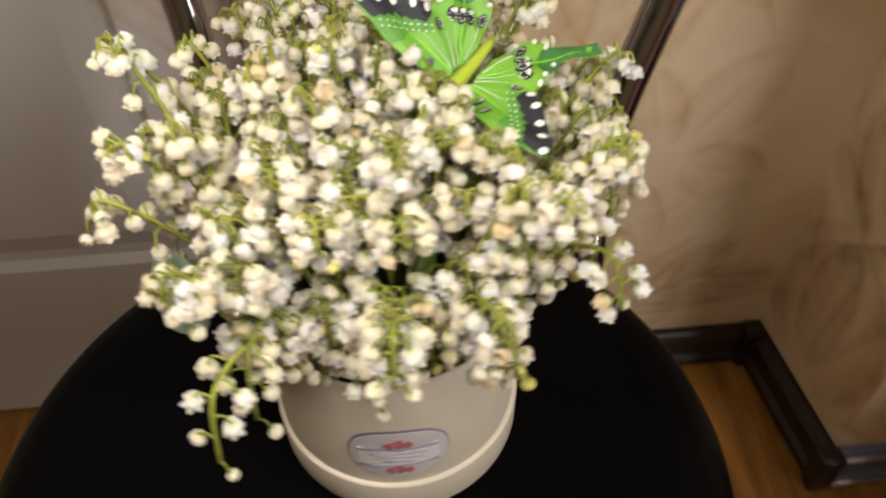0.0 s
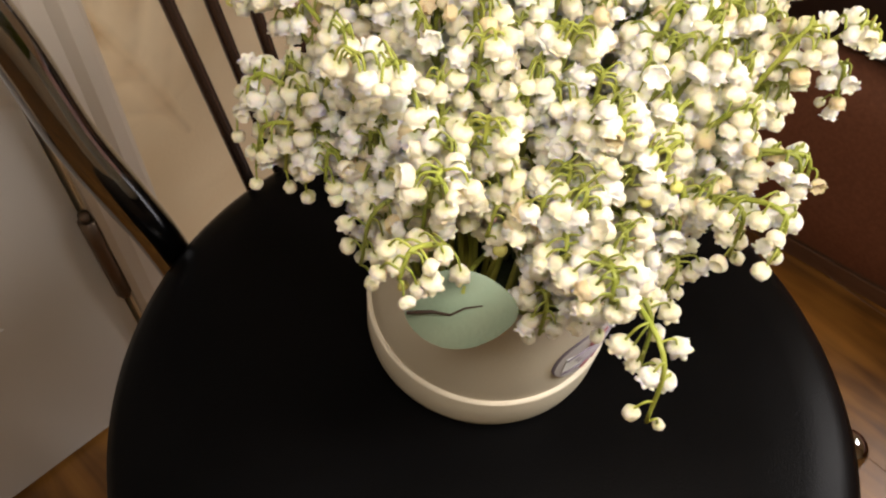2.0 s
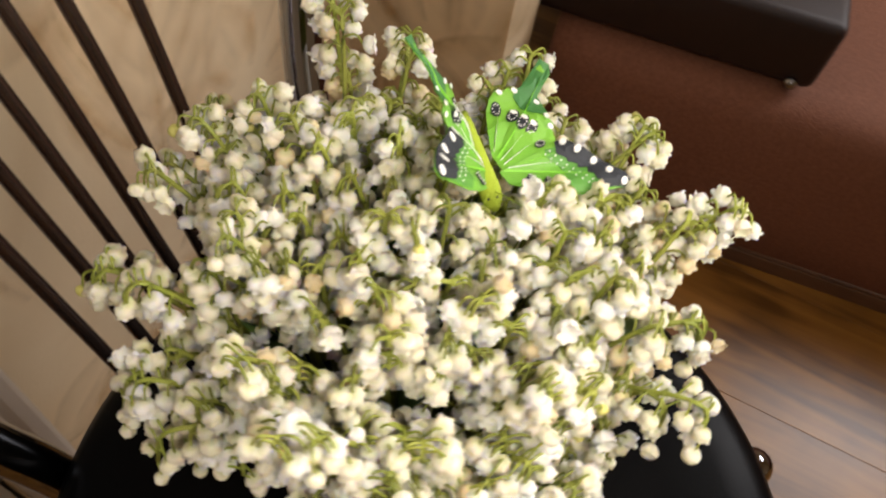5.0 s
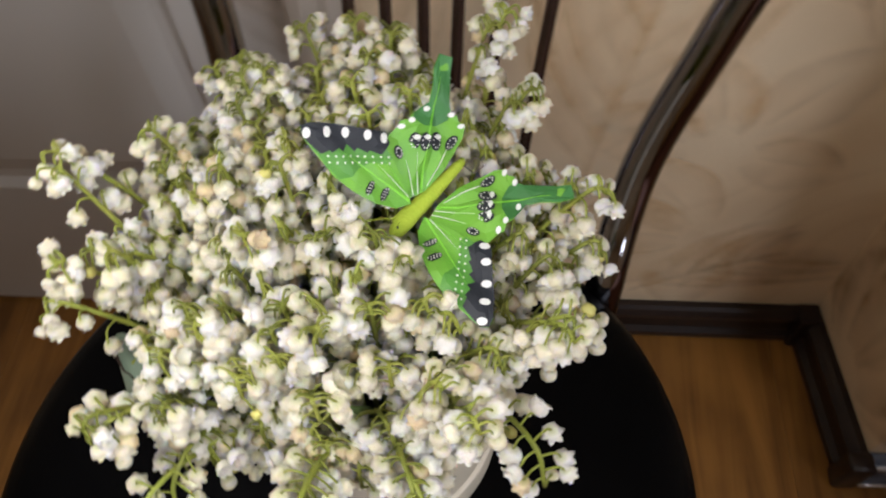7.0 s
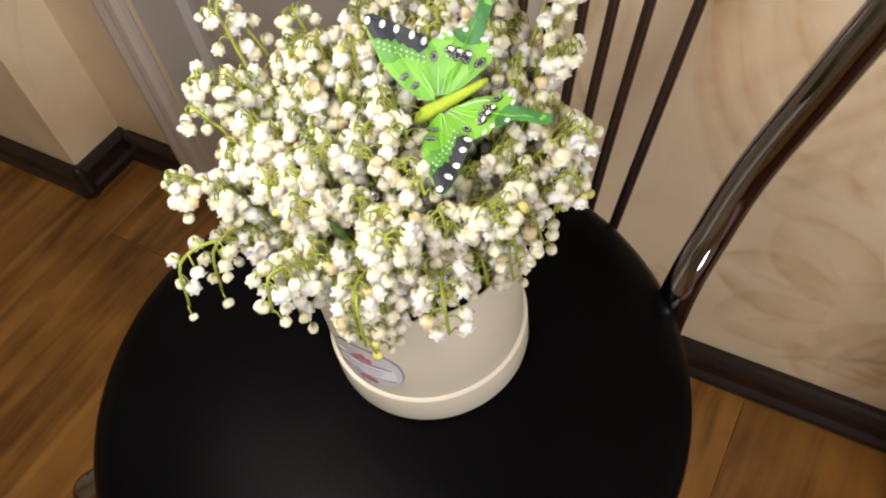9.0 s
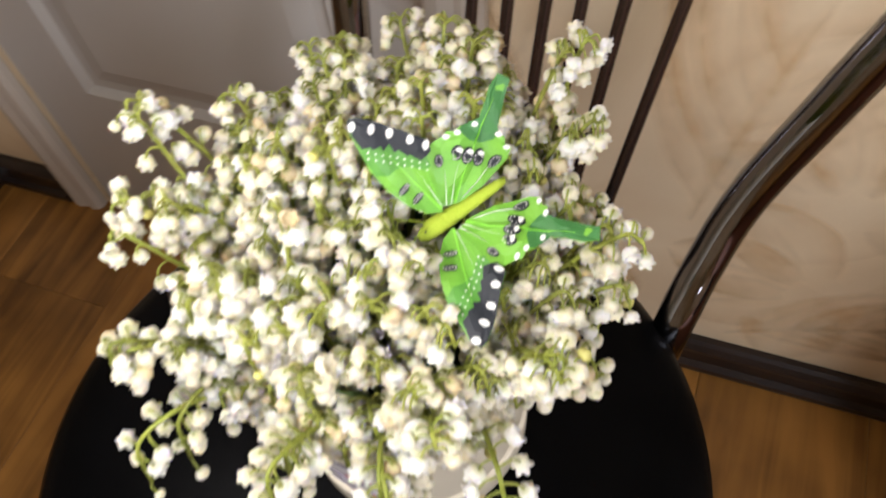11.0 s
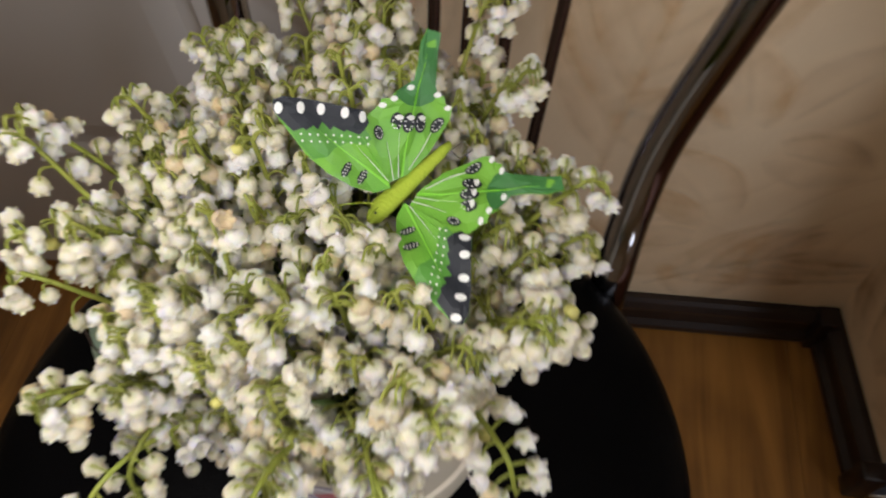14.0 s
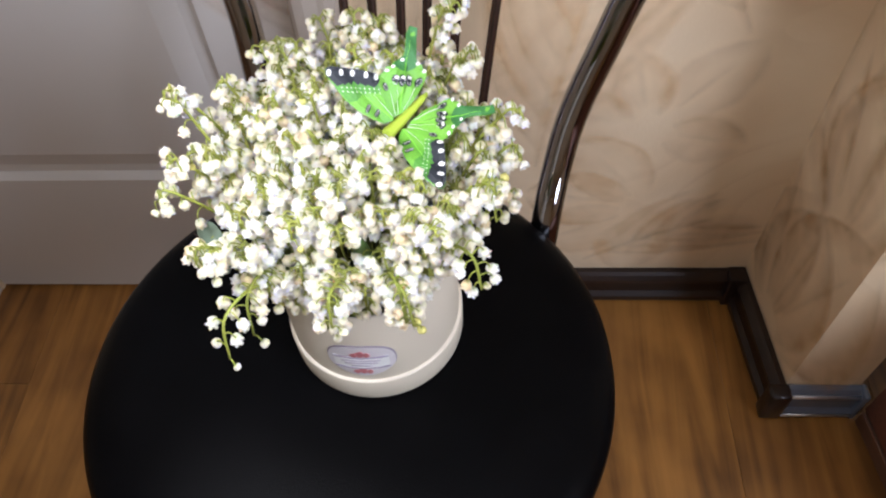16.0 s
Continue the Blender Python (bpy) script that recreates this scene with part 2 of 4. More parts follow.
def petal(name, colour, aged, spread):
    """Waxy petal, cream to white, greenish where the stalk joins, browned in places."""
    m = mat(name, colour, 0.55, spec=0.3, var=0.6, var_scale=150, var_colour=aged, random_var=spread, bump=0.6, bump_scale=520, through_light=0.26, sub=0.35)
    n, l = m.node_tree.nodes, m.node_tree.links
    tc = n.new("ShaderNodeTexCoord")
    sep = n.new("ShaderNodeSeparateXYZ")
    l.new(tc.outputs["Object"], sep.inputs[0])
    mr = n.new("ShaderNodeMapRange")
    mr.inputs[1].default_value, mr.inputs[2].default_value, mr.inputs[4].default_value = -0.0006, 0.0002, 0.6
    l.new(sep.outputs["Z"], mr.inputs[0])
    mix = n.new("ShaderNodeMix")
    mix.data_type = "RGBA"
    mix.inputs["B"].default_value = (0.46, 0.52, 0.14, 1)
    l.new(mr.outputs[0], mix.inputs["Factor"])
    b = n["Principled BSDF"]
    src = b.inputs["Base Color"].links[0].from_socket
    l.new(src, mix.inputs["A"])
    l.new(mix.outputs["Result"], b.inputs["Base Color"])
    l.new(mix.outputs["Result"], n["Translucent BSDF"].inputs["Color"])
    return m


M_BELL = petal("white_petal", (0.92, 0.89, 0.75), (0.88, 0.81, 0.58), 0.06)
M_BELL_W = petal("pure_white_petal", (0.96, 0.955, 0.91), (0.93, 0.90, 0.78), 0.04)
M_BELL_Y = petal("aged_petal", (0.86, 0.76, 0.52), (0.74, 0.57, 0.32), 0.08)
M_BUD = mat("yellow_bud", (0.58, 0.55, 0.16), 0.5, random_var=0.2)
M_WING = mat("green_wing", (0.15, 0.43, 0.04), 0.45, var=0.7, var_scale=70, var_colour=(0.23, 0.52, 0.06), barbs=560)
M_WING_MID = mat("mid_green_wing", (0.085, 0.29, 0.04), 0.5, var=0.7, var_scale=120, var_colour=(0.13, 0.37, 0.05), barbs=640)
M_WING_D = mat("dark_green_wing", (0.055, 0.22, 0.055), 0.5, var=0.5, var_scale=90, barbs=560)
M_WING_VEIN = mat("lime_wing_vein", (0.26, 0.68, 0.06), 0.5)
M_BLACK = mat("black_print", (0.012, 0.016, 0.022), 0.6, var=0.4, var_scale=200, var_colour=(0.03, 0.035, 0.045))
M_WHITE = mat("white_print", (0.82, 0.84, 0.80), 0.6)
M_BODY = mat("lime_felt", (0.42, 0.55, 0.04), 0.85, bump=0.4, bump_scale=900, var=0.4, var_scale=120)
M_CLIP = mat("clear_plastic", (0.9, 0.9, 0.9), 0.08, trans=0.97)
M_SOFA = mat("rust_brown_upholstery", (0.17, 0.062, 0.032), 0.8, bump=0.5, bump_scale=420, var=0.6, var_scale=220, var_colour=(0.25, 0.10, 0.055))
M_SOFA_BASE = wood("sofa_base_wood", (0.07, 0.03, 0.016), (0.18, 0.09, 0.05), 0.4)
M_MAROON = mat("maroon_leather", (0.014, 0.004, 0.003), 0.55, bump=0.2, bump_scale=500, var=0.4, var_scale=18)
M_BLANKET = mat("cream_blanket", (0.50, 0.45, 0.37), 0.85, bump=0.5, bump_scale=150, var=0.6, var_scale=20, var_colour=(0.36, 0.31, 0.26))
M_STICKER = mat("sticker_white", (0.72, 0.70, 0.70), 0.4, var=0.2, var_scale=100)
M_STICK_EDGE = mat("sticker_grey_purple", (0.27, 0.24, 0.31), 0.45)
M_STICK_ROSE = mat("sticker_rose", (0.52, 0.17, 0.18), 0.45, var=0.6, var_scale=300, var_colour=(0.6, 0.25, 0.25))
M_STICK_INK = mat("sticker_ink", (0.45, 0.42, 0.47), 0.5)
M_HINGE = mat("aged_hinge", (0.16, 0.12, 0.09), 0.4, metal=0.8)


# ---------------------------------------------------------------- mesh helpers
def link(name, bm, material, parent=None, label="", smooth=True):
    me = bpy.data.meshes.new(name)
    bm.normal_update()
    bm.to_mesh(me)
    bm.free()
    for mt in (material if isinstance(material, (list, tuple)) else [material]):
        me.materials.append(mt)
    if smooth:
        for p in me.polygons:
            p.use_smooth = True
    ob = new(name, me)
    if parent:
        ob.parent = parent
    if label:
        ob["label"] = label
    return ob


part = link


def thing(name, label, category, at=(0, 0, 0), rz=0.0, group=""):
    e = new(name)
    e.empty_display_size = 0.02
    e.matrix_world = pose(*at, 0, 0, rz)
    return tagged(e, label, category, group)


def box(bm, lo, hi, bevel=0.0, seg=2):
    r = bmesh.ops.create_cube(bm, size=1.0)
    vs = r["verts"]
    for v in vs:
        v.co = Vector([(lo[i] + hi[i]) / 2 + v.co[i] * (hi[i] - lo[i]) for i in range(3)])
    if bevel:
        es = {e for v in vs for e in v.link_edges}
        bmesh.ops.bevel(bm, geom=list(es), offset=bevel, segments=seg, affect="EDGES", profile=0.5)
    return bm


def block(lo, hi, bevel=0.0, seg=2):
    return box(bmesh.new(), lo, hi, bevel, seg)


def lathe(profile, n=64, close=False):
    bm = bmesh.new()
    rings = []
    for r, z in profile:
        if r < 1e-6:
            rings.append([bm.verts.new((0, 0, z))])
        else:
            rings.append([bm.verts.new((r * math.cos(2 * math.pi * i / n), r * math.sin(2 * math.pi * i / n), z)) for i in range(n)])
    for a, b in zip(rings, rings[1:]):
        for i in range(n):
            j = (i + 1) % n
            if len(a) == 1:
                bm.faces.new((a[0], b[i], b[j])) if len(b) > 1 else None
            elif len(b) == 1:
                bm.faces.new((a[i], a[j], b[0]))
            else:
                bm.faces.new((a[i], a[j], b[j], b[i]))
    bmesh.ops.recalc_face_normals(bm, faces=bm.faces)
    return bm


def smooth_path(pts, n):
    """Catmull-Rom through the given points."""
    P = [Vector(p) for p in pts]
    P = [2 * P[0] - P[1]] + P + [2 * P[-1] - P[-2]]
    out, segs = [], len(P) - 3
    for k in range(n + 1):
        s = min(k / n * segs, segs - 1e-6)
        i, t = int(s), s - int(s)
        a, b, c, d = P[i:i + 4]
        out.append(0.5 * ((2 * b) + (c - a) * t + (2 * a - 5 * b + 4 * c - d) * t * t + (3 * b - a - 3 * c + d) * t ** 3))
    return out


def tube(bm, pts, r, n=10, r_end=None, cap=True):
    """A round tube along points, tapered to r_end."""
    rings, up = [], Vector((0.31, 0.23, 0.92))
    m = len(pts)
    for k, p in enumerate(pts):
        d = (pts[min(k + 1, m - 1)] - pts[max(k - 1, 0)]).normalized()
        a = d.cross(up).normalized()
        b = d.cross(a)
        rr = r + ((r_end if r_end is not None else r) - r) * k / max(m - 1, 1)
        rings.append([bm.verts.new(p + rr * (math.cos(2 * math.pi * i / n) * a + math.sin(2 * math.pi * i / n) * b)) for i in range(n)])
    for a, b in zip(rings, rings[1:]):
        for i in range(n):
            bm.faces.new((a[i], a[(i + 1) % n], b[(i + 1) % n], b[i]))
    if cap:
        bm.faces.new(rings[0][::-1])
        bm.faces.new(rings[-1])
    return bm


def prism(outline, lo, hi):
    """A flat outline in x, y made solid between two heights."""
    bm = bmesh.new()
    a = [bm.verts.new((x, y, lo)) for x, y in outline]
    b = [bm.verts.new((x, y, hi)) for x, y in outline]
    bm.faces.new(a[::-1])
    bm.faces.new(b)
    n = len(outline)
    for i in range(n):
        bm.faces.new((a[i], a[(i + 1) % n], b[(i + 1) % n], b[i]))
    bmesh.ops.recalc_face_normals(bm, faces=bm.faces)
    return bm


# ---------------------------------------------------------------- room
WALL_Y = 0.336          # face of the wall behind the chair
PIER_X, PIER_IN, PIER_Y, PIER_END = 0.481, 0.466, 0.161, 0.571
LEFT_X, LEFT_Y = -0.815, 0.236
DOOR_L, DOOR_R, DOOR_H = -0.617, -0.083, 2.02
ROOM_H = 2.5


def structure(name, bm, material, label, smooth=False):
    return tagged(link(name, bm, material, smooth=smooth), label, "wall" if "wall" in name else name.split("_")[0], kind="structure")


floor = structure("floor", block((-2.6, -2.6, -0.06), (1.62, 0.476, -0.008)), M_SKIRT, "warm brown wood laminate plank floor")
structure("ceiling", block((-2.6, -2.6, ROOM_H), (1.62, 0.6, ROOM_H + 0.1)), M_CEIL, "plain white painted ceiling")
wb = bmesh.new()
box(wb, (LEFT_X - 0.2, WALL_Y, 0), (DOOR_L - 0.004, WALL_Y + 0.14, ROOM_H))
box(wb, (DOOR_R + 0.004, WALL_Y, 0), (PIER_IN, WALL_Y + 0.14, ROOM_H))
box(wb, (DOOR_L - 0.004, WALL_Y, DOOR_H + 0.004), (DOOR_R + 0.004, WALL_Y + 0.14, ROOM_H))
structure("wall_north", wb, M_WALL, "cream wallpapered wall with tan brush-stroke leaves behind the chair")
structure("wall_pier_east", prism([(PIER_X, PIER_Y), (PIER_END, PIER_Y), (PIER_END, WALL_Y + 0.14), (PIER_IN - 0.0, WALL_Y + 0.14), (PIER_IN, WALL_Y - 0.0)], 0, ROOM_H), M_WALL, "narrow wallpapered wall pier with tan brush strokes")
structure("wall_pier_west", block((-2.6, LEFT_Y, 0), (LEFT_X, WALL_Y + 0.14, ROOM_H)), M_WALL, "wallpapered wall stepping forward beside the door")
we = bmesh.new()
box(we, (1.5, -2.6, 0), (1.62, -1.42, ROOM_H))
box(we, (1.5, -0.68, 0), (1.62, 0.6, ROOM_H))
box(we, (1.5, -1.42, 0), (1.62, -0.68, 0.88))
box(we, (1.5, -1.42, 2.02), (1.62, -0.68, ROOM_H))
structure("wall_east", we, M_WALL, "cream wallpapered side wall with the window above the sofa")
structure("wall_north_east", block((PIER_END, WALL_Y + 0.02, 0), (1.5, WALL_Y + 0.14, ROOM_H)), M_WALL, "cream wallpapered wall at the end of the sofa")
structure("wall_west", block((-2.6, -2.6, 0), (-2.48, LEFT_Y, ROOM_H)), M_WALL, "cream wallpapered side wall")
structure("wall_south", block((-2.6, -2.6, 0), (1.62, -2.48, ROOM_H)), M_WALL, "cream wallpapered wall across the room")
structure("door_recess_wall", block((DOOR_L - 0.05, WALL_Y + 0.09, 0), (DOOR_R + 0.05, WALL_Y + 0.14, DOOR_H + 0.05)), M_CASING, "plain lining behind the closed door")



def print_strokes(name, strokes_, place, material, parent, lift):
    """Flat brush strokes laid on a wall; each stroke: points, width on either side, strength. place() takes wall coordinates to the room."""
    verts, faces, fade = [], [], []
    for level, (pts, wa, wb_, top) in enumerate(strokes_):
        pp = smooth_path([(x, y, 0) for x, y in pts], 16)
        m = len(pp) - 1
        for k, p in enumerate(pp):
            d = (pp[min(k + 1, m)] - pp[max(k - 1, 0)]).normalized()
            nx, ny = -d.y, d.x
            w = max(0.04, math.sin(math.pi * (0.08 + 0.88 * k / m)) ** 0.6)
            f = top * min(1.0, 5 * (1 - k / m)) * min(1.0, 0.3 + 3 * k / m)
            for off, a in ((-wa * w, 0.0), (0.0, f), (wb_ * w * 0.4, f * 0.45), (wb_ * w, 0.0)):
                verts.append(place(p.x + nx * off, p.y + ny * off, 0.00006 * level + lift))
                fade.append(a)
            if k:
                b0 = len(verts) - 8
                for c in range(3):
                    faces.append((b0 + c, b0 + c + 1, b0 + c + 5, b0 + c + 4))
    me = bpy.data.meshes.new(name)
    me.from_pydata(verts, [], faces)
    at = me.attributes.new("fade", "FLOAT", "POINT")
    at.data.foreach_set("value", fade)
    me.materials.append(material)
    ob = new(name, me)
    ob.parent = parent
    ob.visible_shadow = False
    return ob


def leaf_motif(x, z, size, ang, bend, r):
    """A feathered leaf: a midrib and pairs of broad soft veins."""
    c, s_ = math.cos(ang), math.sin(ang)

    def at(u, v):
        u += bend * (v / size) ** 2 * size
        return (x + u * c - v * s_, z + u * s_ + v * c)

    out = [([at(0, size * f) for f in (0, 0.3, 0.6, 0.85, 1.0)], 0.008, 0.014, 0.9)]
    n = 5
    for k in range(n):
        f = 0.10 + 0.78 * k / n
        ln = size * (0.55 - 0.36 * f) * r.uniform(0.8, 1.2)
        for side in (-1, 1):
            f2 = f + (0.07 if side > 0 else 0)
            wide, thin = r.uniform(0.020, 0.036), r.uniform(0.007, 0.012)
            out.append(([at(0, size * f2), at(side * ln * 0.35, size * f2 + ln * 0.45), at(side * ln * 0.62, size * f2 + ln * 1.0), at(side * ln * 0.75, size * f2 + ln * 1.5)],
                        thin if side > 0 else wide, wide if side > 0 else thin, r.uniform(0.35, 1.0)))
    return out


def petal_motif(x, z, size, ang, spread, r):
    """An open lily: petals drawn by a tan edge that melts inwards, and a few veins."""
    out = []
    for k in range(4):
        a0 = ang + (k - 1.5) * spread + r.uniform(-0.15, 0.15)
        ln, w = size * r.uniform(0.8, 1.15), size * r.uniform(0.22, 0.34)
        c, s_ = math.cos(a0), math.sin(a0)
        for side in (-1, 1):
            pts = [(x + c * ln * u - s_ * w * v * side, z + s_ * ln * u + c * w * v * side) for u, v in ((0.2, 0.42), (0.36, 0.8), (0.62, 1.0), (0.88, 0.62), (1.04, 0.05))]
            fine, melt = r.uniform(0.006, 0.010), r.uniform(0.025, 0.05)
            out.append((pts, melt if side > 0 else fine, fine if side > 0 else melt, r.uniform(0.35, 1.0)))
        out.append(([(x + c * ln * u, z + s_ * ln * u + 0.1 * w * math.sin(3 * u)) for u in (0.28, 0.45, 0.65, 0.85)], 0.006, 0.014, r.uniform(0.2, 0.5)))
    return out


def paper_prints(wall, place, motifs, seed):
    r = random.Random(seed)
    for k, (kind_, x, z, size, ang, bend) in enumerate(motifs):
        st_ = leaf_motif(x, z, size, ang, bend, r) if kind_ == "leaf" else petal_motif(x, z, size, ang, bend, r)
        print_strokes("leaf_print", st_, place, M_PRINT, wall, 0.0008 + 0.0011 * (k % 3))


def wall_named(name):
    return bpy.data.objects[name]


paper_prints(wall_named("wall_north"), lambda x, z, up: (x, WALL_Y - up, z),
             [("leaf", 0.165, 0.27, 0.27, -0.10, 0.06), ("leaf", 0.02, 0.34, 0.28, 0.25, -0.15), ("lily", 0.285, 0.33, 0.13, 1.3, 1.0), ("lily", 0.31, 0.19, 0.16, 3.3, 0.8),
              ("leaf", 0.36, 0.46, 0.30, 0.5, 0.2), ("leaf", 0.10, 0.62, 0.30, 0.4, 0.1),
              ("lily", 0.30, 0.60, 0.15, 1.8, 0.7), ("lily", 0.08, 0.20, 0.12, 4.4, 0.5), ("leaf", 0.30, 0.80, 0.4, -0.4, 0.2), ("leaf", 0.24, 0.08, 0.18, -0.9, 0.15), ("lily", 0.0, 0.55, 0.14, 1.0, 0.6)], 3)
_pl = math.hypot(PIER_X - PIER_IN, WALL_Y - PIER_Y)
_px, _py = (PIER_X - PIER_IN) / _pl, (PIER_Y - WALL_Y) / _pl
paper_prints(wall_named("wall_pier_east"), lambda u, z, up: (PIER_IN + _px * u - up, WALL_Y + _py * u, z),
             [("lily", 0.08, 0.02, 0.30, 1.45, 0.16), ("lily", 0.12, 0.24, 0.26, 1.8, 0.18), ("leaf", 0.05, 0.44, 0.3, -0.2, 0.2)], 5)
paper_prints(wall_named("wall_pier_west"), lambda x, z, up: (x, LEFT_Y - up, z),
             [("leaf", -0.95, 0.12, 0.26, 0.3, 0.1), ("lily", -1.08, 0.26, 0.12, 1.0, 0.6), ("leaf", -1.15, 0.30, 0.3, -0.3, 0.1), ("lily", -0.92, 0.42, 0.10, 3.0, 0.6)], 7)

# closed panelled door with its casing
door = thing("door_1", "closed off-white panelled door with worn satin paint", "door", (0, 0, 0))
door["kind"] = "structure"


def framed_leaf(x0, x1, z0, z1, y, thick, panels):
    """A door leaf with sunk panels and bevelled raised fields."""
    bm = bmesh.new()
    xs = sorted({x0, x1, *[v for p in panels for v in (p[0], p[1])]})
    zs = sorted({z0, z1, *[v for p in panels for v in (p[2], p[3])]})

    def is_panel(a, b, c, d):
        return any(p[0] <= a and b <= p[1] and p[2] <= c and d <= p[3] for p in panels)

    for a, b in zip(xs, xs[1:]):
        for c, d in zip(zs, zs[1:]):
            if not is_panel(a, b, c, d):
                box(bm, (a, y, c), (b, y + thick, d))
    for a, b, c, d in panels:
        levels = [(0.0, 0.0), (0.008, 0.009), (0.020, 0.009), (0.045, 0.002)]
        rings = []
        for inset, depth in levels:
            rings.append([bm.verts.new((xx, y + depth, zz)) for xx, zz in ((a + inset, c + inset), (b - inset, c + inset), (b - inset, d - inset), (a + inset, d - inset))])
        for r0, r1 in zip(rings, rings[1:]):
            for i in range(4):
                bm.faces.new((r0[i], r0[(i + 1) % 4], r1[(i + 1) % 4], r1[i]))
        bm.faces.new(rings[-1])
    bmesh.ops.recalc_face_normals(bm, faces=bm.faces)
    return bm


leaf = part("door_leaf", framed_leaf(DOOR_L, DOOR_R, 0.008, DOOR_H, WALL_Y + 0.004, 0.036,
                                     [(-0.527, -0.173, 0.245, 0.92), (-0.527, -0.173, 1.06, 1.90)]), M_DOOR, door, smooth=False)
hg = bmesh.new()
tube(hg, [Vector((DOOR_R + 0.001, WALL_Y - 0.006, z)) for z in (0.215, 0.25, 0.285, 0.318)], 0.007, 12)
tube(hg, [Vector((DOOR_R + 0.001, WALL_Y - 0.006, z)) for z in (0.208, 0.215)], 0.0045, 10)
tube(hg, [Vector((DOOR_R + 0.001, WALL_Y - 0.006, z)) for z in (0.318, 0.326)], 0.0045, 10)
part("hinge", hg, M_HINGE, door, "small aged metal door hinge")


def casing(x0, x1, z0, z1, name):
    bm = bmesh.new()
    w = x1 - x0
    prof = [(0, 0), (0, 0.012), (0.1, 0.017), (0.3, 0.019), (0.55, 0.015), (0.7, 0.018), (0.9, 0.016), (1, 0.010), (1, 0)]
    lo = [bm.verts.new((x0 + u * w, WALL_Y - 0.001 - d, z0)) for u, d in prof]
    hi = [bm.verts.new((x0 + u * w, WALL_Y - 0.001 - d, z1)) for u, d in prof]
    for i in range(len(prof) - 1):
        bm.faces.new((lo[i], lo[i + 1], hi[i + 1], hi[i]))
    bm.faces.new(lo)
    bm.faces.new(hi[::-1])
    bmesh.ops.recalc_face_normals(bm, faces=bm.faces)
    return part(name, bm, M_CASING, door, "painted beige door casing", smooth=False)


casing(DOOR_R + 0.006, DOOR_R + 0.056, 0.0, DOOR_H + 0.05, "casing")
casing(DOOR_L - 0.056, DOOR_L - 0.006, 0.0, DOOR_H + 0.05, "casing")


def skirting(name, a, b, out, material, label, h=0.06, ext_a=0.0, ext_b=0.0):
    """A moulded skirting board from a to b in plan; out is the way it faces."""
    a, b, out = Vector((*a, 0)), Vector((*b, 0)), Vector((*out, 0))
    prof = [(0.001, 0.002), (0.018, 0.002), (0.020, 0.008), (0.020, 0.016), (0.014, 0.022), (0.0125, 0.038), (0.016, 0.043), (0.0165, 0.050), (0.012, 0.056), (0.008, h), (0.001, h)]
    bm = bmesh.new()
    d = (b - a).normalized()
    r0 = [bm.verts.new(a - d * ext_a * o / 0.02 + out * o + Vector((0, 0, z))) for o, z in prof]
    r1 = [bm.verts.new(b + d * ext_b * o / 0.02 + out * o + Vector((0, 0, z))) for o, z in prof]
    n = len(prof)
    for i in range(n):
        bm.faces.new((r0[i], r0[(i + 1) % n], r1[(i + 1) % n], r1[i]))
    bm.faces.new(r0[::-1])
    bm.faces.new(r1)
    bmesh.ops.recalc_face_normals(bm, faces=bm.faces)
    return tagged(link(name, bm, material, smooth=False), label, "baseboard", kind="structure")


DARK = "dark brown moulded skirting board along the wall"
skirting("baseboard_north", (DOOR_R + 0.058, WALL_Y), (PIER_IN - 0.021, WALL_Y), (0, -1), M_SKIRT, DARK)
skirting("baseboard_pier_side", (PIER_IN, WALL_Y - 0.001), (PIER_X, PIER_Y + 0.001), (-0.9964, -0.0854), M_SKIRT, DARK, ext_b=0.0195)
skirting("baseboard_pier_front", (PIER_X - 0.001, PIER_Y), (PIER_END, PIER_Y), (0, -1), M_SKIRT_GLOSS, "shiny grey foil-faced skirting end on the wall pier", ext_a=0.0195)
skirting("baseboard_door_west", (LEFT_X + 0.021, WALL_Y), (DOOR_L - 0.058, WALL_Y), (0, -1), M_SKIRT, DARK)
skirting("baseboard_west_side", (LEFT_X, WALL_Y - 0.001), (LEFT_X, LEFT_Y + 0.001), (1, 0), M_SKIRT, DARK)
skirting("baseboard_west", (-2.46, LEFT_Y), (LEFT_X + 0.001, LEFT_Y), (0, -1), M_SKIRT, DARK)
for nm, ax, ay, ox, oy in (("corner_cap", LEFT_X, LEFT_Y, 1, -1),):
    cp = lathe([(0.0, 0.0615), (0.0065, 0.0615), (0.0085, 0.058), (0.0118, 0.050), (0.0108, 0.040), (0.0108, 0.024), (0.0168, 0.016), (0.0168, 0.002), (0.0, 0.002)], 20)
    bmesh.ops.translate(cp, verts=cp.verts, vec=(ax + ox * 0.004, ay + oy * 0.004, 0))
    tagged(link("baseboard_" + nm, cp, M_SKIRT), "dark plastic corner cap joining the skirting boards", "baseboard", kind="structure")

foil = bpy.data.objects["baseboard_pier_front"]
# window highlights on the skirting's two ledges, built as thin bright tubes
for z, out, r in ((0.0530, 0.0150, 0.0022), (0.0105, 0.0195, 0.0026)):
    bd = bmesh.new()
    tube(bd, [Vector((x, PIER_Y - out, z)) for x in (PIER_X + 0.003, PIER_X + 0.03, PIER_END - 0.002)], r, 10)
    part("bright_bead", bd, M_GLINT, foil, "thin bright strip standing in for the window's glint on the foil skirting")
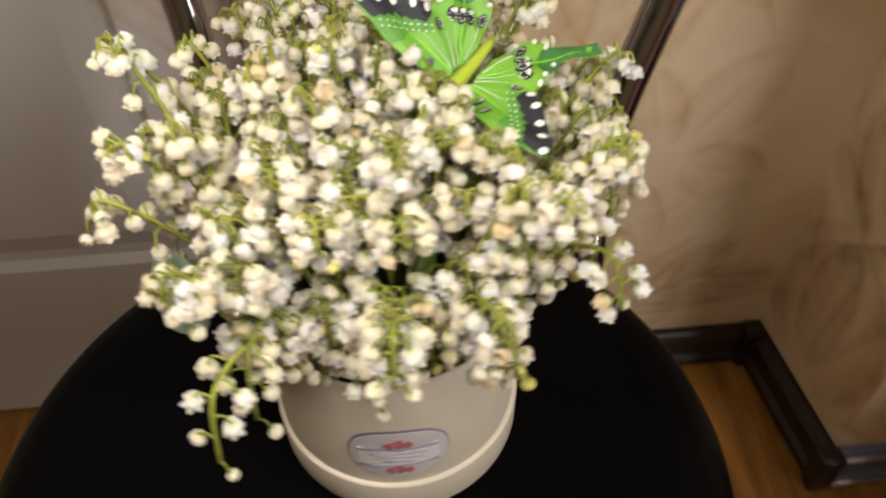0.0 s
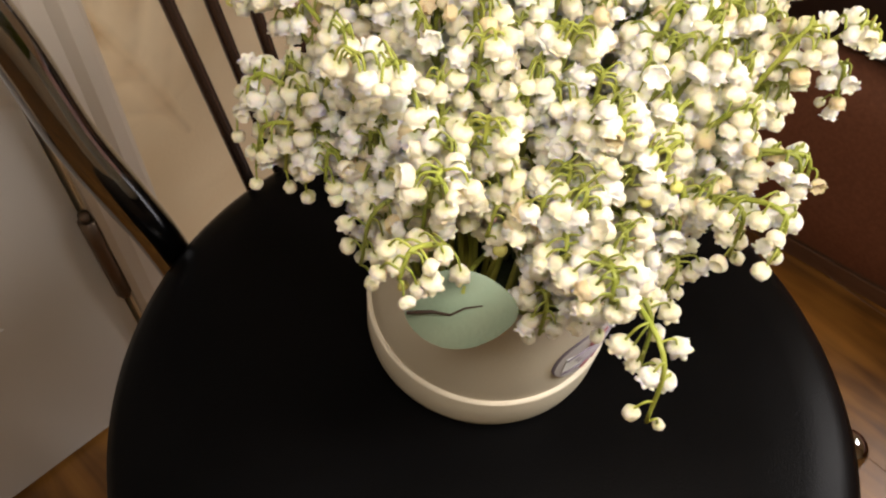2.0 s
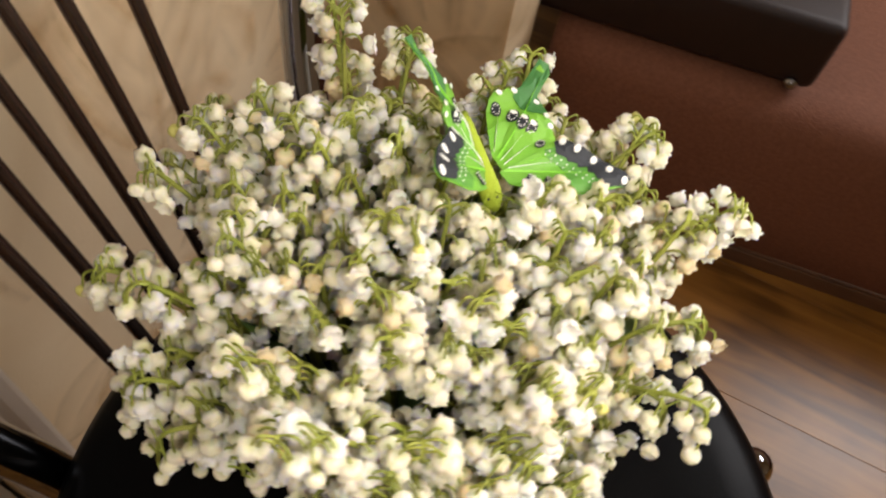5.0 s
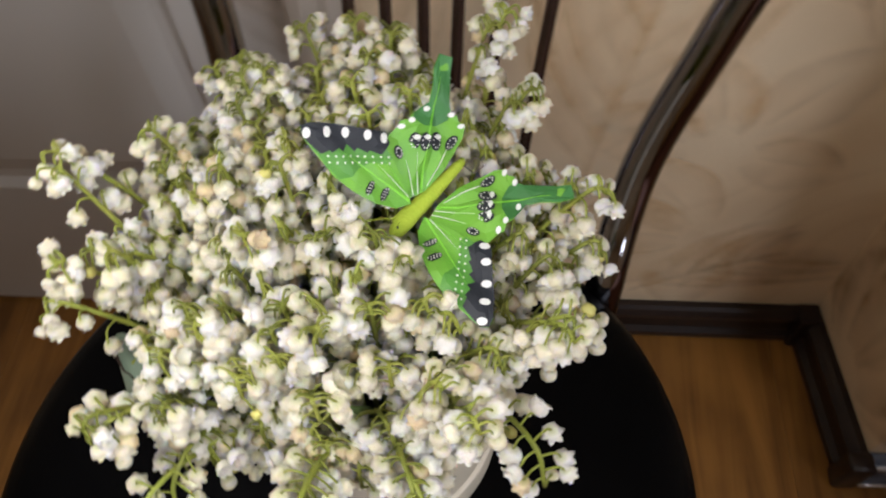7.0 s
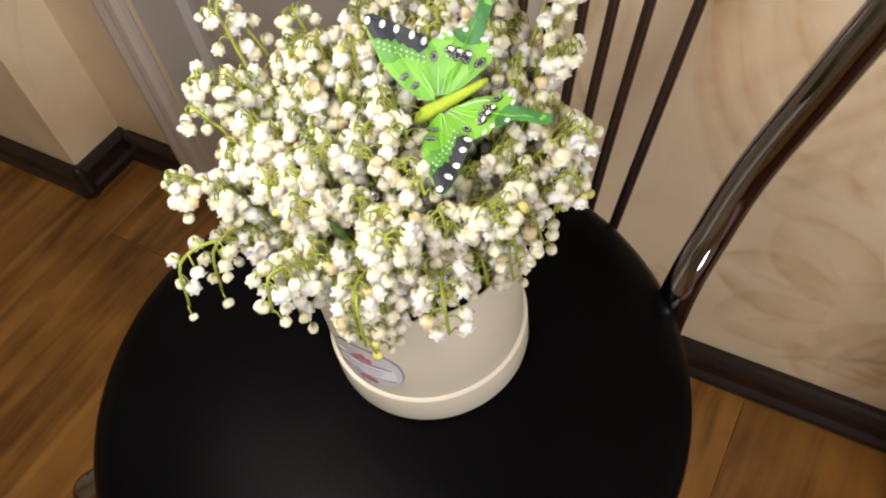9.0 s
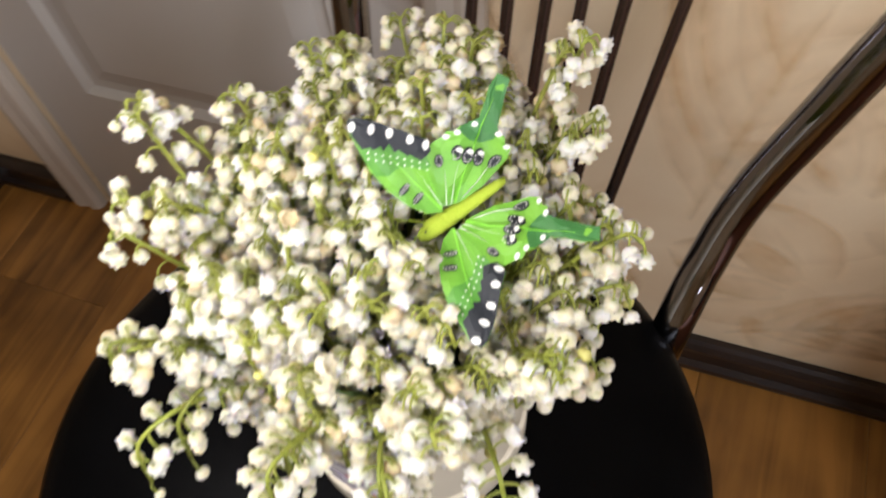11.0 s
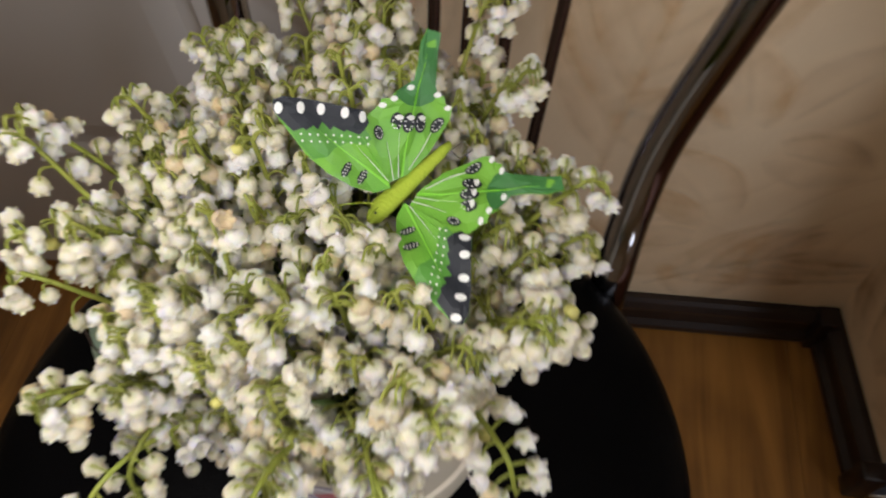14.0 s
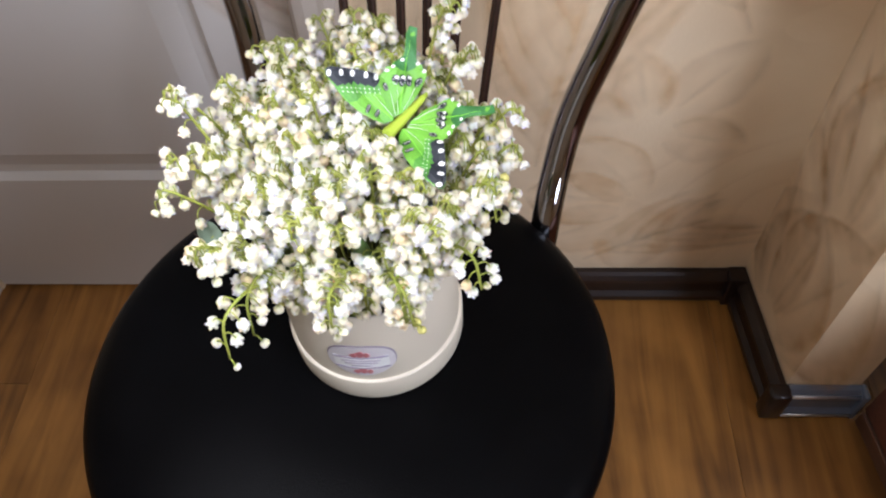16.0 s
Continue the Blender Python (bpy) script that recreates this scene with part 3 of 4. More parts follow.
tagged(link("baseboard_outer_cap", block((PIER_X - 0.0235, PIER_Y - 0.0225, 0.002), (PIER_X + 0.003, PIER_Y - 0.0005, 0.0630), 0.004), M_SKIRT),
       "dark plastic outer corner cap of the skirting", "baseboard", kind="structure")
tagged(link("baseboard_inner_cap", block((PIER_IN - 0.026, WALL_Y - 0.026, 0.002), (PIER_IN - 0.002, WALL_Y - 0.001, 0.0635), 0.002), M_SKIRT, smooth=False),
       "dark plastic inner corner cap of the skirting", "baseboard", kind="structure")
tagged(link("baseboard_end_cap", block((PIER_END - 0.001, PIER_Y - 0.0215, 0.002), (PIER_END + 0.006, PIER_Y - 0.0005, 0.0625), 0.0025), M_SKIRT_GLOSS, smooth=False),
       "shiny grey plastic end cap of the skirting on the pier", "baseboard", kind="structure")

# ---------------------------------------------------------------- sofa by the pier
SOFA_ANG = 7.5
sofa = thing("sofa", "low rust-brown upholstered sofa beside the wall pier", "sofa", (0.579, 0.139, 0), SOFA_ANG)


part("base", block((0.0, -2.0, 0.0), (0.78, 0.0, 0.026), 0.002), M_SOFA_BASE, sofa, "dark wooden plinth under the sofa", smooth=False)
sf = bmesh.new()
prof = [(0.006, 0.027), (0.001, 0.034), (-0.001, 0.10), (0.000, 0.18), (0.003, 0.235), (0.010, 0.258), (0.026, 0.272), (0.05, 0.277), (0.40, 0.281), (0.78, 0.281), (0.78, 0.027)]
ys = [-2.0 + 2.0 * k / 40 for k in range(41)]
rings = []
for y in ys:
    rings.append([sf.verts.new((x + 0.0015 * math.sin(9 * y), y, z + (0.002 * math.sin(7 * y) if z > 0.2 else 0))) for x, z in prof])
for a, b in zip(rings, rings[1:]):
    for i in range(len(prof)):
        j = (i + 1) % len(prof)
        sf.faces.new((a[i], b[i], b[j], a[j]))
sf.faces.new(rings[0])
sf.faces.new(rings[-1][::-1])
bmesh.ops.recalc_face_normals(sf, faces=sf.faces)
part("seat", sf, M_SOFA, sofa)
sg = bmesh.new()
tube(sg, [Vector((0.004, y, 0.030)) for y in (-1.99, -1.0, -0.005)], 0.003, 8)
part("piping", sg, M_SOFA_BASE, sofa)

bolster = thing("bolster", "dark maroon leather bolster cushion lying on the sofa", "cushion", (0.622, 0.02, 0.279), SOFA_ANG)
part("cover", block((0.0, -0.166, 0.004), (0.14, 0.29, 0.092), 0.012, 3), M_MAROON, bolster)
st = lathe([(0.0, 0.0), (0.006, 0.001), (0.008, 0.005), (0.006, 0.010), (0.0, 0.012)], 16)
bmesh.ops.rotate(st, verts=st.verts, cent=(0, 0, 0), matrix=Matrix.Rotation(radians(-90), 3, "Y"))
bmesh.ops.translate(st, verts=st.verts, vec=(0.002, -0.140, 0.013))
part("stud", st, M_CHROME, bolster, "bright chrome stud on the corner")
blanket = bmesh.new()
NB = 36
gv = [[blanket.verts.new((0.79 + 0.5 * i / NB, -0.12 + 0.42 * j / NB, 0.300 + 0.018 * noise.noise((i * 0.35, j * 0.22, 1.3)) + 0.012 * noise.noise((i * 0.12, j * 0.5, 4)))) for j in range(NB + 1)] for i in range(NB + 1)]
for i in range(NB):
    for j in range(NB):
        blanket.faces.new((gv[i][j], gv[i + 1][j], gv[i + 1][j + 1], gv[i][j + 1]))
ext = bmesh.ops.extrude_face_region(blanket, geom=list(blanket.faces))
bmesh.ops.translate(blanket, verts=[v for v in ext["geom"] if isinstance(v, bmesh.types.BMVert)], vec=(0, 0, -0.012))
bmesh.ops.recalc_face_normals(blanket, faces=blanket.faces)
tagged(link("blanket", blanket, M_BLANKET), "crumpled cream blanket spread on the sofa", "blanket")

# ---------------------------------------------------------------- chair
SEAT_Z, SEAT_R = 0.432, 0.2035
CHAIR = -16.5
chair = thing("chair", "cafe chair with round black leatherette seat and chrome tube back", "chair", (0, 0, 0), CHAIR)
part("seat", lathe([(0.0, SEAT_Z), (0.06, SEAT_Z), (0.13, SEAT_Z - 0.0003), (0.165, SEAT_Z - 0.0012), (0.184, SEAT_Z - 0.0035), (0.195, SEAT_Z - 0.0085),
                    (0.2015, SEAT_Z - 0.0155), (SEAT_R, SEAT_Z - 0.025), (0.2015, SEAT_Z - 0.038), (0.193, SEAT_Z - 0.047), (0.0, SEAT_Z - 0.050)], 128), M_LEATHER, chair)
part("seat_pan", lathe([(0.0, SEAT_Z - 0.0505), (0.183, SEAT_Z - 0.0505), (0.183, SEAT_Z - 0.062), (0.0, SEAT_Z - 0.062)], 64), M_RODS, chair, "dark pan under the seat", smooth=False)


def chair_point(p):
    """From the room into the chair's own axes."""
    return Matrix.Rotation(radians(-CHAIR), 3, "Z") @ Vector(p)


BACK_R = [(0.148, 0.108, 0.30), (0.1565, 0.137, 0.412), (0.166, 0.170, 0.455), (0.178, 0.192, 0.50), (0.2015, 0.209, 0.567), (0.235, 0.229, 0.668), (0.250, 0.250, 0.76), (0.225, 0.268, 0.83)]
BACK_L = [(-0.062, 0.182, 0.30), (-0.073, 0.201, 0.412), (-0.080, 0.212, 0.455), (-0.088, 0.228, 0.50), (-0.0935, 0.250, 0.567), (-0.116, 0.290, 0.668), (-0.127, 0.306, 0.76), (-0.094, 0.311, 0.83)]
arch = BACK_R + [(0.155, 0.288, 0.875), (0.062, 0.302, 0.888), (-0.03, 0.310, 0.875)] + BACK_L[::-1]
bt = bmesh.new()
tube(bt, smooth_path([chair_point(p) for p in arch], 110), 0.0125, 18)
part("back_tube", bt, M_CHROME, chair, "polished chrome tube hoop")
RODS = [((-0.009, 0.199, 0.415), (-0.012, 0.312, 0.70), 0.004), ((0.0125, 0.199, 0.415), (0.013, 0.309, 0.70), 0.004), ((0.033, 0.198, 0.415), (0.040, 0.306, 0.70), 0.004),
        ((0.051, 0.196, 0.415), (0.065, 0.303, 0.70), 0.004), ((0.070, 0.193, 0.415), (0.094, 0.299, 0.70), 0.004), ((0.093, 0.188, 0.415), (0.132, 0.292, 0.70), 0.004)]
for lo, hi, r in RODS:
    lo, hi = Vector(lo), Vector(hi)
    top = Vector((hi.x * 1.06, 0.308 - 0.1 * max(hi.x, 0.0), 0.872))
    rb = bmesh.new()
    tube(rb, smooth_path([chair_point(p) for p in (lo - (hi - lo) * 0.08, lo, (lo + hi) / 2, hi, top)], 24), r, 10)
    part("back_rod", rb, M_RODS, chair, "slim dark metal rod")
for ang in (-31.0, -120.0, 57.0, 127.0):
    a = radians(ang)
    d = Vector((math.cos(a), math.sin(a), 0))
    lb = bmesh.new()
    pts = [d * 0.14 + Vector((0, 0, 0.372)), d * 0.19 + Vector((0, 0, 0.374)), d * 0.218 + Vector((0, 0, 0.370)), d * 0.233 + Vector((0, 0, 0.345)), d * 0.245 + Vector((0, 0, 0.2)), d * 0.262 + Vector((0, 0, 0.014))]
    if ang > 0:
        pts = [d * 0.14 + Vector((0, 0, 0.372)), d * 0.175 + Vector((0, 0, 0.362)), d * 0.19 + Vector((0, 0, 0.33)), d * 0.205 + Vector((0, 0, 0.2)), d * 0.225 + Vector((0, 0, 0.014))]
    tube(lb, smooth_path(pts, 40), 0.0125, 16)
    lg = part("leg", lb, M_CHROME, chair, "chrome tube leg")
    fb = lathe([(0.0, 0.0), (0.014, 0.0), (0.015, 0.004), (0.015, 0.02), (0.0, 0.02)], 16)
    bmesh.ops.translate(fb, verts=fb.verts, vec=(pts[-1].x, pts[-1].y, 0))
    part("rubber_foot", fb, M_LEATHER, lg, "black rubber foot")

# ---------------------------------------------------------------- hat box
BX, BY, BR = 0.023, 0.0303, 0.0645
BOX_H = 0.112
hat_box = thing("hat_box", "round cream cardboard hat box standing on the black chair seat", "flower box", (BX, BY, SEAT_Z))
part("lid", lathe([(0.0, 0.001), (BR - 0.002, 0.001), (BR - 0.0005, 0.003), (BR, 0.006), (BR, 0.0265), (BR - 0.0008, 0.0278), (BR - 0.0022, 0.028)], 96), M_BOX, hat_box, "shallow cream card lid under the box")
part("lid_edge", lathe([(BR - 0.0024, 0.0272), (BR - 0.0003, 0.0272), (BR + 0.0001, 0.0278), (BR - 0.0003, 0.0285), (BR - 0.0024, 0.0287)], 96), M_BOX_EDGE, hat_box, "pale raised card edge")
part("body", lathe([(BR - 0.0024, 0.020), (BR - 0.0024, BOX_H - 0.001), (BR - 0.0034, BOX_H), (BR - 0.0044, BOX_H - 0.001), (BR - 0.0044, 0.06)], 96), M_BOX, hat_box)
part("foam", lathe([(0.0, BOX_H - 0.012), (0.03, BOX_H - 0.013), (BR - 0.0052, BOX_H - 0.02), (BR - 0.0052, 0.07)], 40), M_SOIL, hat_box, "dark green floral foam")


def on_box(ang0, u, v, lift):
    """A place on the box's wall: u along it, v up, in metres."""
    r = BR - 0.0024 + lift
    a = ang0 + u / (BR - 0.0024)
    return (r * math.cos(a), r * math.sin(a), v)


def box_patch(outline, ang0, zc, lift, thick=0.0003):
    bm = bmesh.new()
    c = bm.verts.new(on_box(ang0, 0, zc, lift + thick))
    rings = [[bm.verts.new(on_box(ang0, u * f, zc + v * f, lift + thick)) for u, v in outline] for f in (0.2, 0.4, 0.6, 0.8, 1.0)]
    rings.append([bm.verts.new(on_box(ang0, u, zc + v, lift - 0.0001)) for u, v in outline])
    n = len(outline)
    for i in range(n):
        j = (i + 1) % n
        bm.faces.new((c, rings[0][i], rings[0][j]))
        for a, b in zip(rings, rings[1:]):
            bm.faces.new((a[i], b[i], b[j], a[j]))
    bmesh.ops.recalc_face_normals(bm, faces=bm.faces)
    return bm


def oval(a, b, n=40):
    return [(a * math.cos(2 * math.pi * k / n), b * math.sin(2 * math.pi * k / n)) for k in range(n)]


def shield(a, top, bottom, n=44):
    """A rounded label outline, fuller at the shoulders and drawn in below."""
    out = []
    for k in range(n):
        q = 2 * math.pi * k / n
        c, v = math.cos(q), math.sin(q)
        if v > 0:
            out.append((a * math.copysign(abs(c) ** 0.75, c), top * v ** 0.8))
        else:
            out.append((a * c, bottom * v * (1 - 0.06 * abs(c))))
    return out


LAB_A, LAB_Z = radians(-91), 0.0570
sticker = part("sticker", box_patch(shield(0.0238, 0.0206, 0.0202), LAB_A, LAB_Z, 0.0002), M_STICK_EDGE, hat_box, "oval paper label with grey border and roses", smooth=False)
part("sticker_face", box_patch(shield(0.0229, 0.0198, 0.0194), LAB_A, LAB_Z, 0.0010), M_STICKER, sticker, smooth=False)


def patch_at(u0, v0, outline, lift):
    return box_patch([(u, v) for u, v in outline], LAB_A + u0 / (BR - 0.0024), LAB_Z + v0, lift)


for v0, sx in ((0.0112, 1.0), (-0.0118, 0.9)):
    for k, (du, dv, s) in enumerate(((0, 0, 1.0), (0.0042, -0.0006, 0.75), (-0.0040, -0.0004, 0.7))):
        rose = [(u * s * sx * (1 + 0.18 * math.sin(5 * q)), v * s * (1 + 0.18 * math.sin(5 * q))) for q, (u, v) in enumerate(oval(0.0034, 0.0034, 18))]
        part("rose_print", patch_at(du, v0 + dv, rose, 0.0014 + 0.0003 * k), M_STICK_ROSE, sticker, "small red rose print")
ribbon = [(0.0185 * math.cos(a) , (0.0066 if math.sin(a) > 0 else -0.0066) + 0.0012 * math.cos(2 * a)) for a in [2 * math.pi * (k + 0.5) / 36 for k in range(36)]]
part("banner_print", patch_at(0, -0.0002, ribbon, 0.0014), M_WHITE, sticker, smooth=False)
for v0, w in ((0.0068, 0.0185), (-0.0070, 0.0185)):
    part("banner_line", patch_at(0, v0, [(-w, -0.0004), (0, -0.0008), (w, -0.0004), (w, 0.0004), (0, 0.0000), (-w, 0.0004)], 0.0021), M_STICK_EDGE, sticker)
for v0, w in ((0.0030, 0.0130), (-0.0002, 0.0110), (-0.0034, 0.0070)):
    part("text_bar", patch_at(0, v0, [(-w, -0.0005), (w, -0.0005), (w, 0.0005), (-w, 0.0005)], 0.0022), M_STICK_INK, sticker)

# ---------------------------------------------------------------- bouquet of lily of the valley
rng = random.Random(11)


def bell_mesh(name, R, open_, material, seed):
    """A hanging bell: a round crinkled cup with six outward-curled lobes; the mouth points down, the origin is at the stalk."""
    r = random.Random(seed)
    bm = bmesh.new()
    n = 24
    prof = [(0.34, 0.0), (0.72, -0.14), (0.96, -0.44), (1.03, -0.80), (0.96, -1.12), (0.84, -1.34)]
    ph = [r.uniform(0, 6.28) for _ in range(3)]
    top = bm.verts.new((0, 0, 0.02 * R))

    def wob(q, k):
        return 1 + 0.045 * math.cos(6 * q) * k / 6 + 0.07 * math.sin(2 * q + ph[0]) + 0.05 * math.sin(3 * q + ph[1] + k)

    rings = []
    for k, (a, z) in enumerate(prof):
        rings.append([bm.verts.new((a * R * math.cos(q) * wob(q, k), a * R * math.sin(q) * wob(q, k), z * R)) for q in [2 * math.pi * i / n for i in range(n)]])
    flare = []
    for step, (out, dz, tip) in enumerate(((0.26, -0.16, 0.5), (0.46, 0.03, 1.0))):
        ring = []
        for i in range(n):
            q = 2 * math.pi * i / n
            lobe = (0.5 + 0.5 * math.cos(6 * q)) ** 0.65 - 0.12
            jit = 1 + 0.05 * math.sin(q + ph[2]) + 0.03 * r.uniform(-1, 1)
            rr = R * (0.83 + open_ * out * lobe * jit + 0.02 * step)
            zz = R * (-1.38 + open_ * dz * lobe * 1.1 - 0.05 * step)
            ring.append(bm.verts.new((rr * math.cos(q), rr * math.sin(q), zz)))
        flare.append(ring)
    rings += flare
    for i in range(n):
        bm.faces.new((top, rings[0][i], rings[0][(i + 1) % n]))
    for a, b in zip(rings, rings[1:]):
        for i in range(n):
            bm.faces.new((a[i], b[i], b[(i + 1) % n], a[(i + 1) % n]))
    inn = [bm.verts.new((0.78 * R * math.cos(2 * math.pi * i / n), 0.78 * R * math.sin(2 * math.pi * i / n), -1.28 * R)) for i in range(n)]
    deep = bm.verts.new((0, 0, -0.30 * R))
    lip = rings[-1]
    for i in range(n):
        bm.faces.new((lip[i], inn[i], inn[(i + 1) % n], lip[(i + 1) % n]))
        bm.faces.new((inn[i], deep, inn[(i + 1) % n]))
    bmesh.ops.recalc_face_normals(bm, faces=bm.faces)
    me = bpy.data.meshes.new(name)
    bm.to_mesh(me)
    bm.free()
    me.materials.append(material)
    for p in me.polygons:
        p.use_smooth = True
    return me


BELLS = [bell_mesh("flower_bell", 0.0033, 0.85, M_BELL, 1), bell_mesh("flower_bell", 0.0034, 1.0, M_BELL, 2), bell_mesh("flower_bell", 0.0034, 1.15, M_BELL_W, 3),
         bell_mesh("flower_bell", 0.0032, 0.6, M_BELL, 4), bell_mesh("flower_bell", 0.0036, 0.9, M_BELL_W, 5), bell_mesh("flower_bell", 0.0034, 1.35, M_BELL_W, 8),
         bell_mesh("flower_bell", 0.0032, 0.9, M_BELL_Y, 9)]
BUDS = [bell_mesh("flower_bud", 0.0026, 0.0, M_BELL, 6), bell_mesh("flower_bud", 0.0023, 0.0, M_BUD, 7)]


def ribbon_mesh(bm, pts, width, side, fold=0.25, thick=0.0004):
    """A blade-like leaf along points, folded along its midrib, widest in the middle."""
    rows = []
    m = len(pts) - 1
    for k, p in enumerate(pts):
        w = width * math.sin(math.pi * min(0.06 + 0.94 * k / m, 0.985)) ** 0.7
        d = (pts[min(k + 1, m)] - pts[max(k - 1, 0)]).normalized()
        s = (side - side.dot(d) * d).normalized()
        nrm = d.cross(s)
        rows.append([bm.verts.new(p + s * w * a + nrm * abs(a) * w * fold + nrm * b) for a, b in ((-1, 0), (-0.5, 0), (0, 0), (0.5, 0), (1, 0), (0.5, -thick), (0, -thick), (-0.5, -thick))])
    for a, b in zip(rows, rows[1:]):
        for i in range(8):
            bm.faces.new((a[i], a[(i + 1) % 8], b[(i + 1) % 8], b[i]))
    bmesh.ops.recalc_face_normals(bm, faces=bm.faces)


SPRIG_LABEL = "lily of the valley sprig, white bells on green stem"


BF_O = Vector((0.0603, 0.0361, 0.6458))
BF_F = Vector((-0.685, -0.705, -0.185)).normalized()      # towards the head
SIDE_A = Vector((-0.53, 0.31, 0.79)).normalized()
SIDE_B = Vector((0.714, -0.700, 0.021)).normalized()


def on_butterfly(p):
    """Whether a place lies in or right above the ornament's wings."""
    rel = p - BF_O
    u = rel.dot(BF_F) + 0.0018
    for side in (SIDE_A, SIDE_B):
        nrm = BF_F.cross(side).normalized()
        nrm = nrm if nrm.z > 0 else -nrm
        v, h = rel.dot(side), rel.dot(nrm)
        if -0.004 < v < 0.049 and -0.034 < u < 0.024 and -0.004 < h < 0.05 and (v < 0.031 or u > 0.002 or u < -0.014) and (u > -0.02 or v > 0.018) and (u < 0.019 or v > 0.016):
            return True
    return False


LEAF_AT, LEAF_N = Vector((-0.0565, -0.0095, 0.5860)), Vector((-0.66, -0.60, 0.45)).normalized()


def over_leaf(p):
    """Whether a place lies close in front of the round leaf."""
    rel = p - LEAF_AT
    h = rel.dot(LEAF_N)
    return -0.004 < h < 0.035 and (rel - LEAF_N * h).length < 0.011


def sprig(base, tip, lift, count, droop=0.0, label=SPRIG_LABEL, span=0.62, bud_tip=True, seed=0):
    """One flower stem from base to tip with hanging bells along its outer part."""
    r = random.Random(seed)
    base, tip = Vector(base), Vector(tip)
    mid = base.lerp(tip, 0.55) + Vector((0, 0, lift))
    mid += Vector((r.uniform(-0.006, 0.006), r.uniform(-0.006, 0.006), 0))
    end = tip + Vector((0, 0, -droop))
    pts = smooth_path([base, base.lerp(mid, 0.5) + Vector((0, 0, 0.006)), mid, tip.lerp(mid, 0.25) + Vector((0, 0, 0.004)), end], 22)
    for _ in range(8):
        if not any(on_butterfly(p) for p in pts):
            break
        pts = [p - Vector((0, 0, 0.004 * k / 22)) for k, p in enumerate(pts)]
    ob = new("flower_sprig")
    ob.empty_display_size = 0.01
    ob.matrix_world = Matrix.Translation(base)
    tagged(ob, label, "flower", "lily of the valley sprigs in the box")
    bm = bmesh.new()
    tube(bm, [p - base for p in pts], 0.0013, 7, 0.0007)
    bells = []
    for k in range(count):
        f = 1 - span * (k / max(count - 1, 1)) ** 0.9
        q = f * 22
        i = min(int(q), 21)
        p = pts[i].lerp(pts[i + 1], q - i)
        d = (pts[i + 1] - pts[i]).normalized()
        small = 1 - k / max(count, 1)
        way = 1 if k % 2 else -1
        a = d.cross(Vector((0, 0, 1)))
        a = a.normalized() if a.length > 0.05 else Vector((1, 0, 0))
        b = a.cross(d)
        flat = max(0.0, 1 - abs(d.z))
        out = (a * way * r.uniform(0.55, 1.0) + b * r.uniform(-0.35, 0.35) * (1.4 - flat) + d * r.uniform(-0.1, 0.6)).normalized()
        ln = r.uniform(0.0036, 0.0066) * (1.15 - 0.4 * small)
        p1 = p + out * ln + Vector((0, 0, r.uniform(0.0008, 0.0026)))
        p2 = p1 + out * ln * 0.35 - Vector((0, 0, r.uniform(0.0022, 0.0048)))
        if on_butterfly(p2) or on_butterfly(p1) or (over_leaf(p2) and r.random() < 0.75):
            continue
        tube(bm, smooth_path([p - base, p.lerp(p1, 0.6) + Vector((0, 0, 0.0010)) - base, p1 - base, p2 - base], 6), 0.00046, 5, 0.00040, cap=False)
        hang = Vector((0, 0, -1)) + out * r.uniform(0.0, 0.75) + Vector((r.uniform(-.3, .3), r.uniform(-.3, .3), 0))
        if r.random() < 0.10:
            hang += out * 1.6 + Vector((0, 0, 0.9))
        if bud_tip and k == 0:
            me, s = BUDS[1 if r.random() < 0.14 else 0], r.uniform(0.8, 1.1)
        elif k < 3 and r.random() < 0.5:
            me, s = BUDS[0], r.uniform(1.0, 1.3)
        else:
            me, s = BELLS[r.choice((0, 0, 1, 1, 1, 2, 2, 3, 4, 4, 5, 0, 1, 5, 2, 1, 3, 6))], r.uniform(0.86, 1.06) * (1 - 0.22 * max(0.0, small - 0.5) * 2)
        bells.append((me, p2, hang.normalized(), s, r.uniform(0, 6.28)))
    part("stem", bm, M_STEM, ob)
    for me, p, hang, s, spin in bells:
        bo = new("flower_bud" if me in BUDS else "flower_bell", me)
        bo.parent = ob
        q = (-hang).to_track_quat("Z", "Y").to_matrix().to_4x4()
        bo.matrix_local = Matrix.Translation(p - base) @ q @ Matrix.Rotation(spin, 4, "Z") @ Matrix.Scale(s, 4)
    return ob


def mouth(ang, r):
    return (BX + r * math.cos(ang), BY + r * math.sin(ang), SEAT_Z + BOX_H - 0.016)


DOME_X, DOME_Y = 0.023, 0.030
EXT_E, EXT_W, EXT_N, EXT_S = 0.090, 0.076, 0.096, 0.080
N_TOP, N_SIDE = 104, 44


def reach(ang):
    """How far the bouquet's uneven outline goes out at an angle."""
    ca, sa = math.cos(ang), math.sin(ang)
    k = 0.97 + 0.10 * math.sin(5 * ang + 0.6) + 0.08 * math.sin(9 * ang + 2.0)
    return k * math.hypot(ca * (EXT_E if ca > 0 else EXT_W), sa * (EXT_N if sa > 0 else EXT_S))


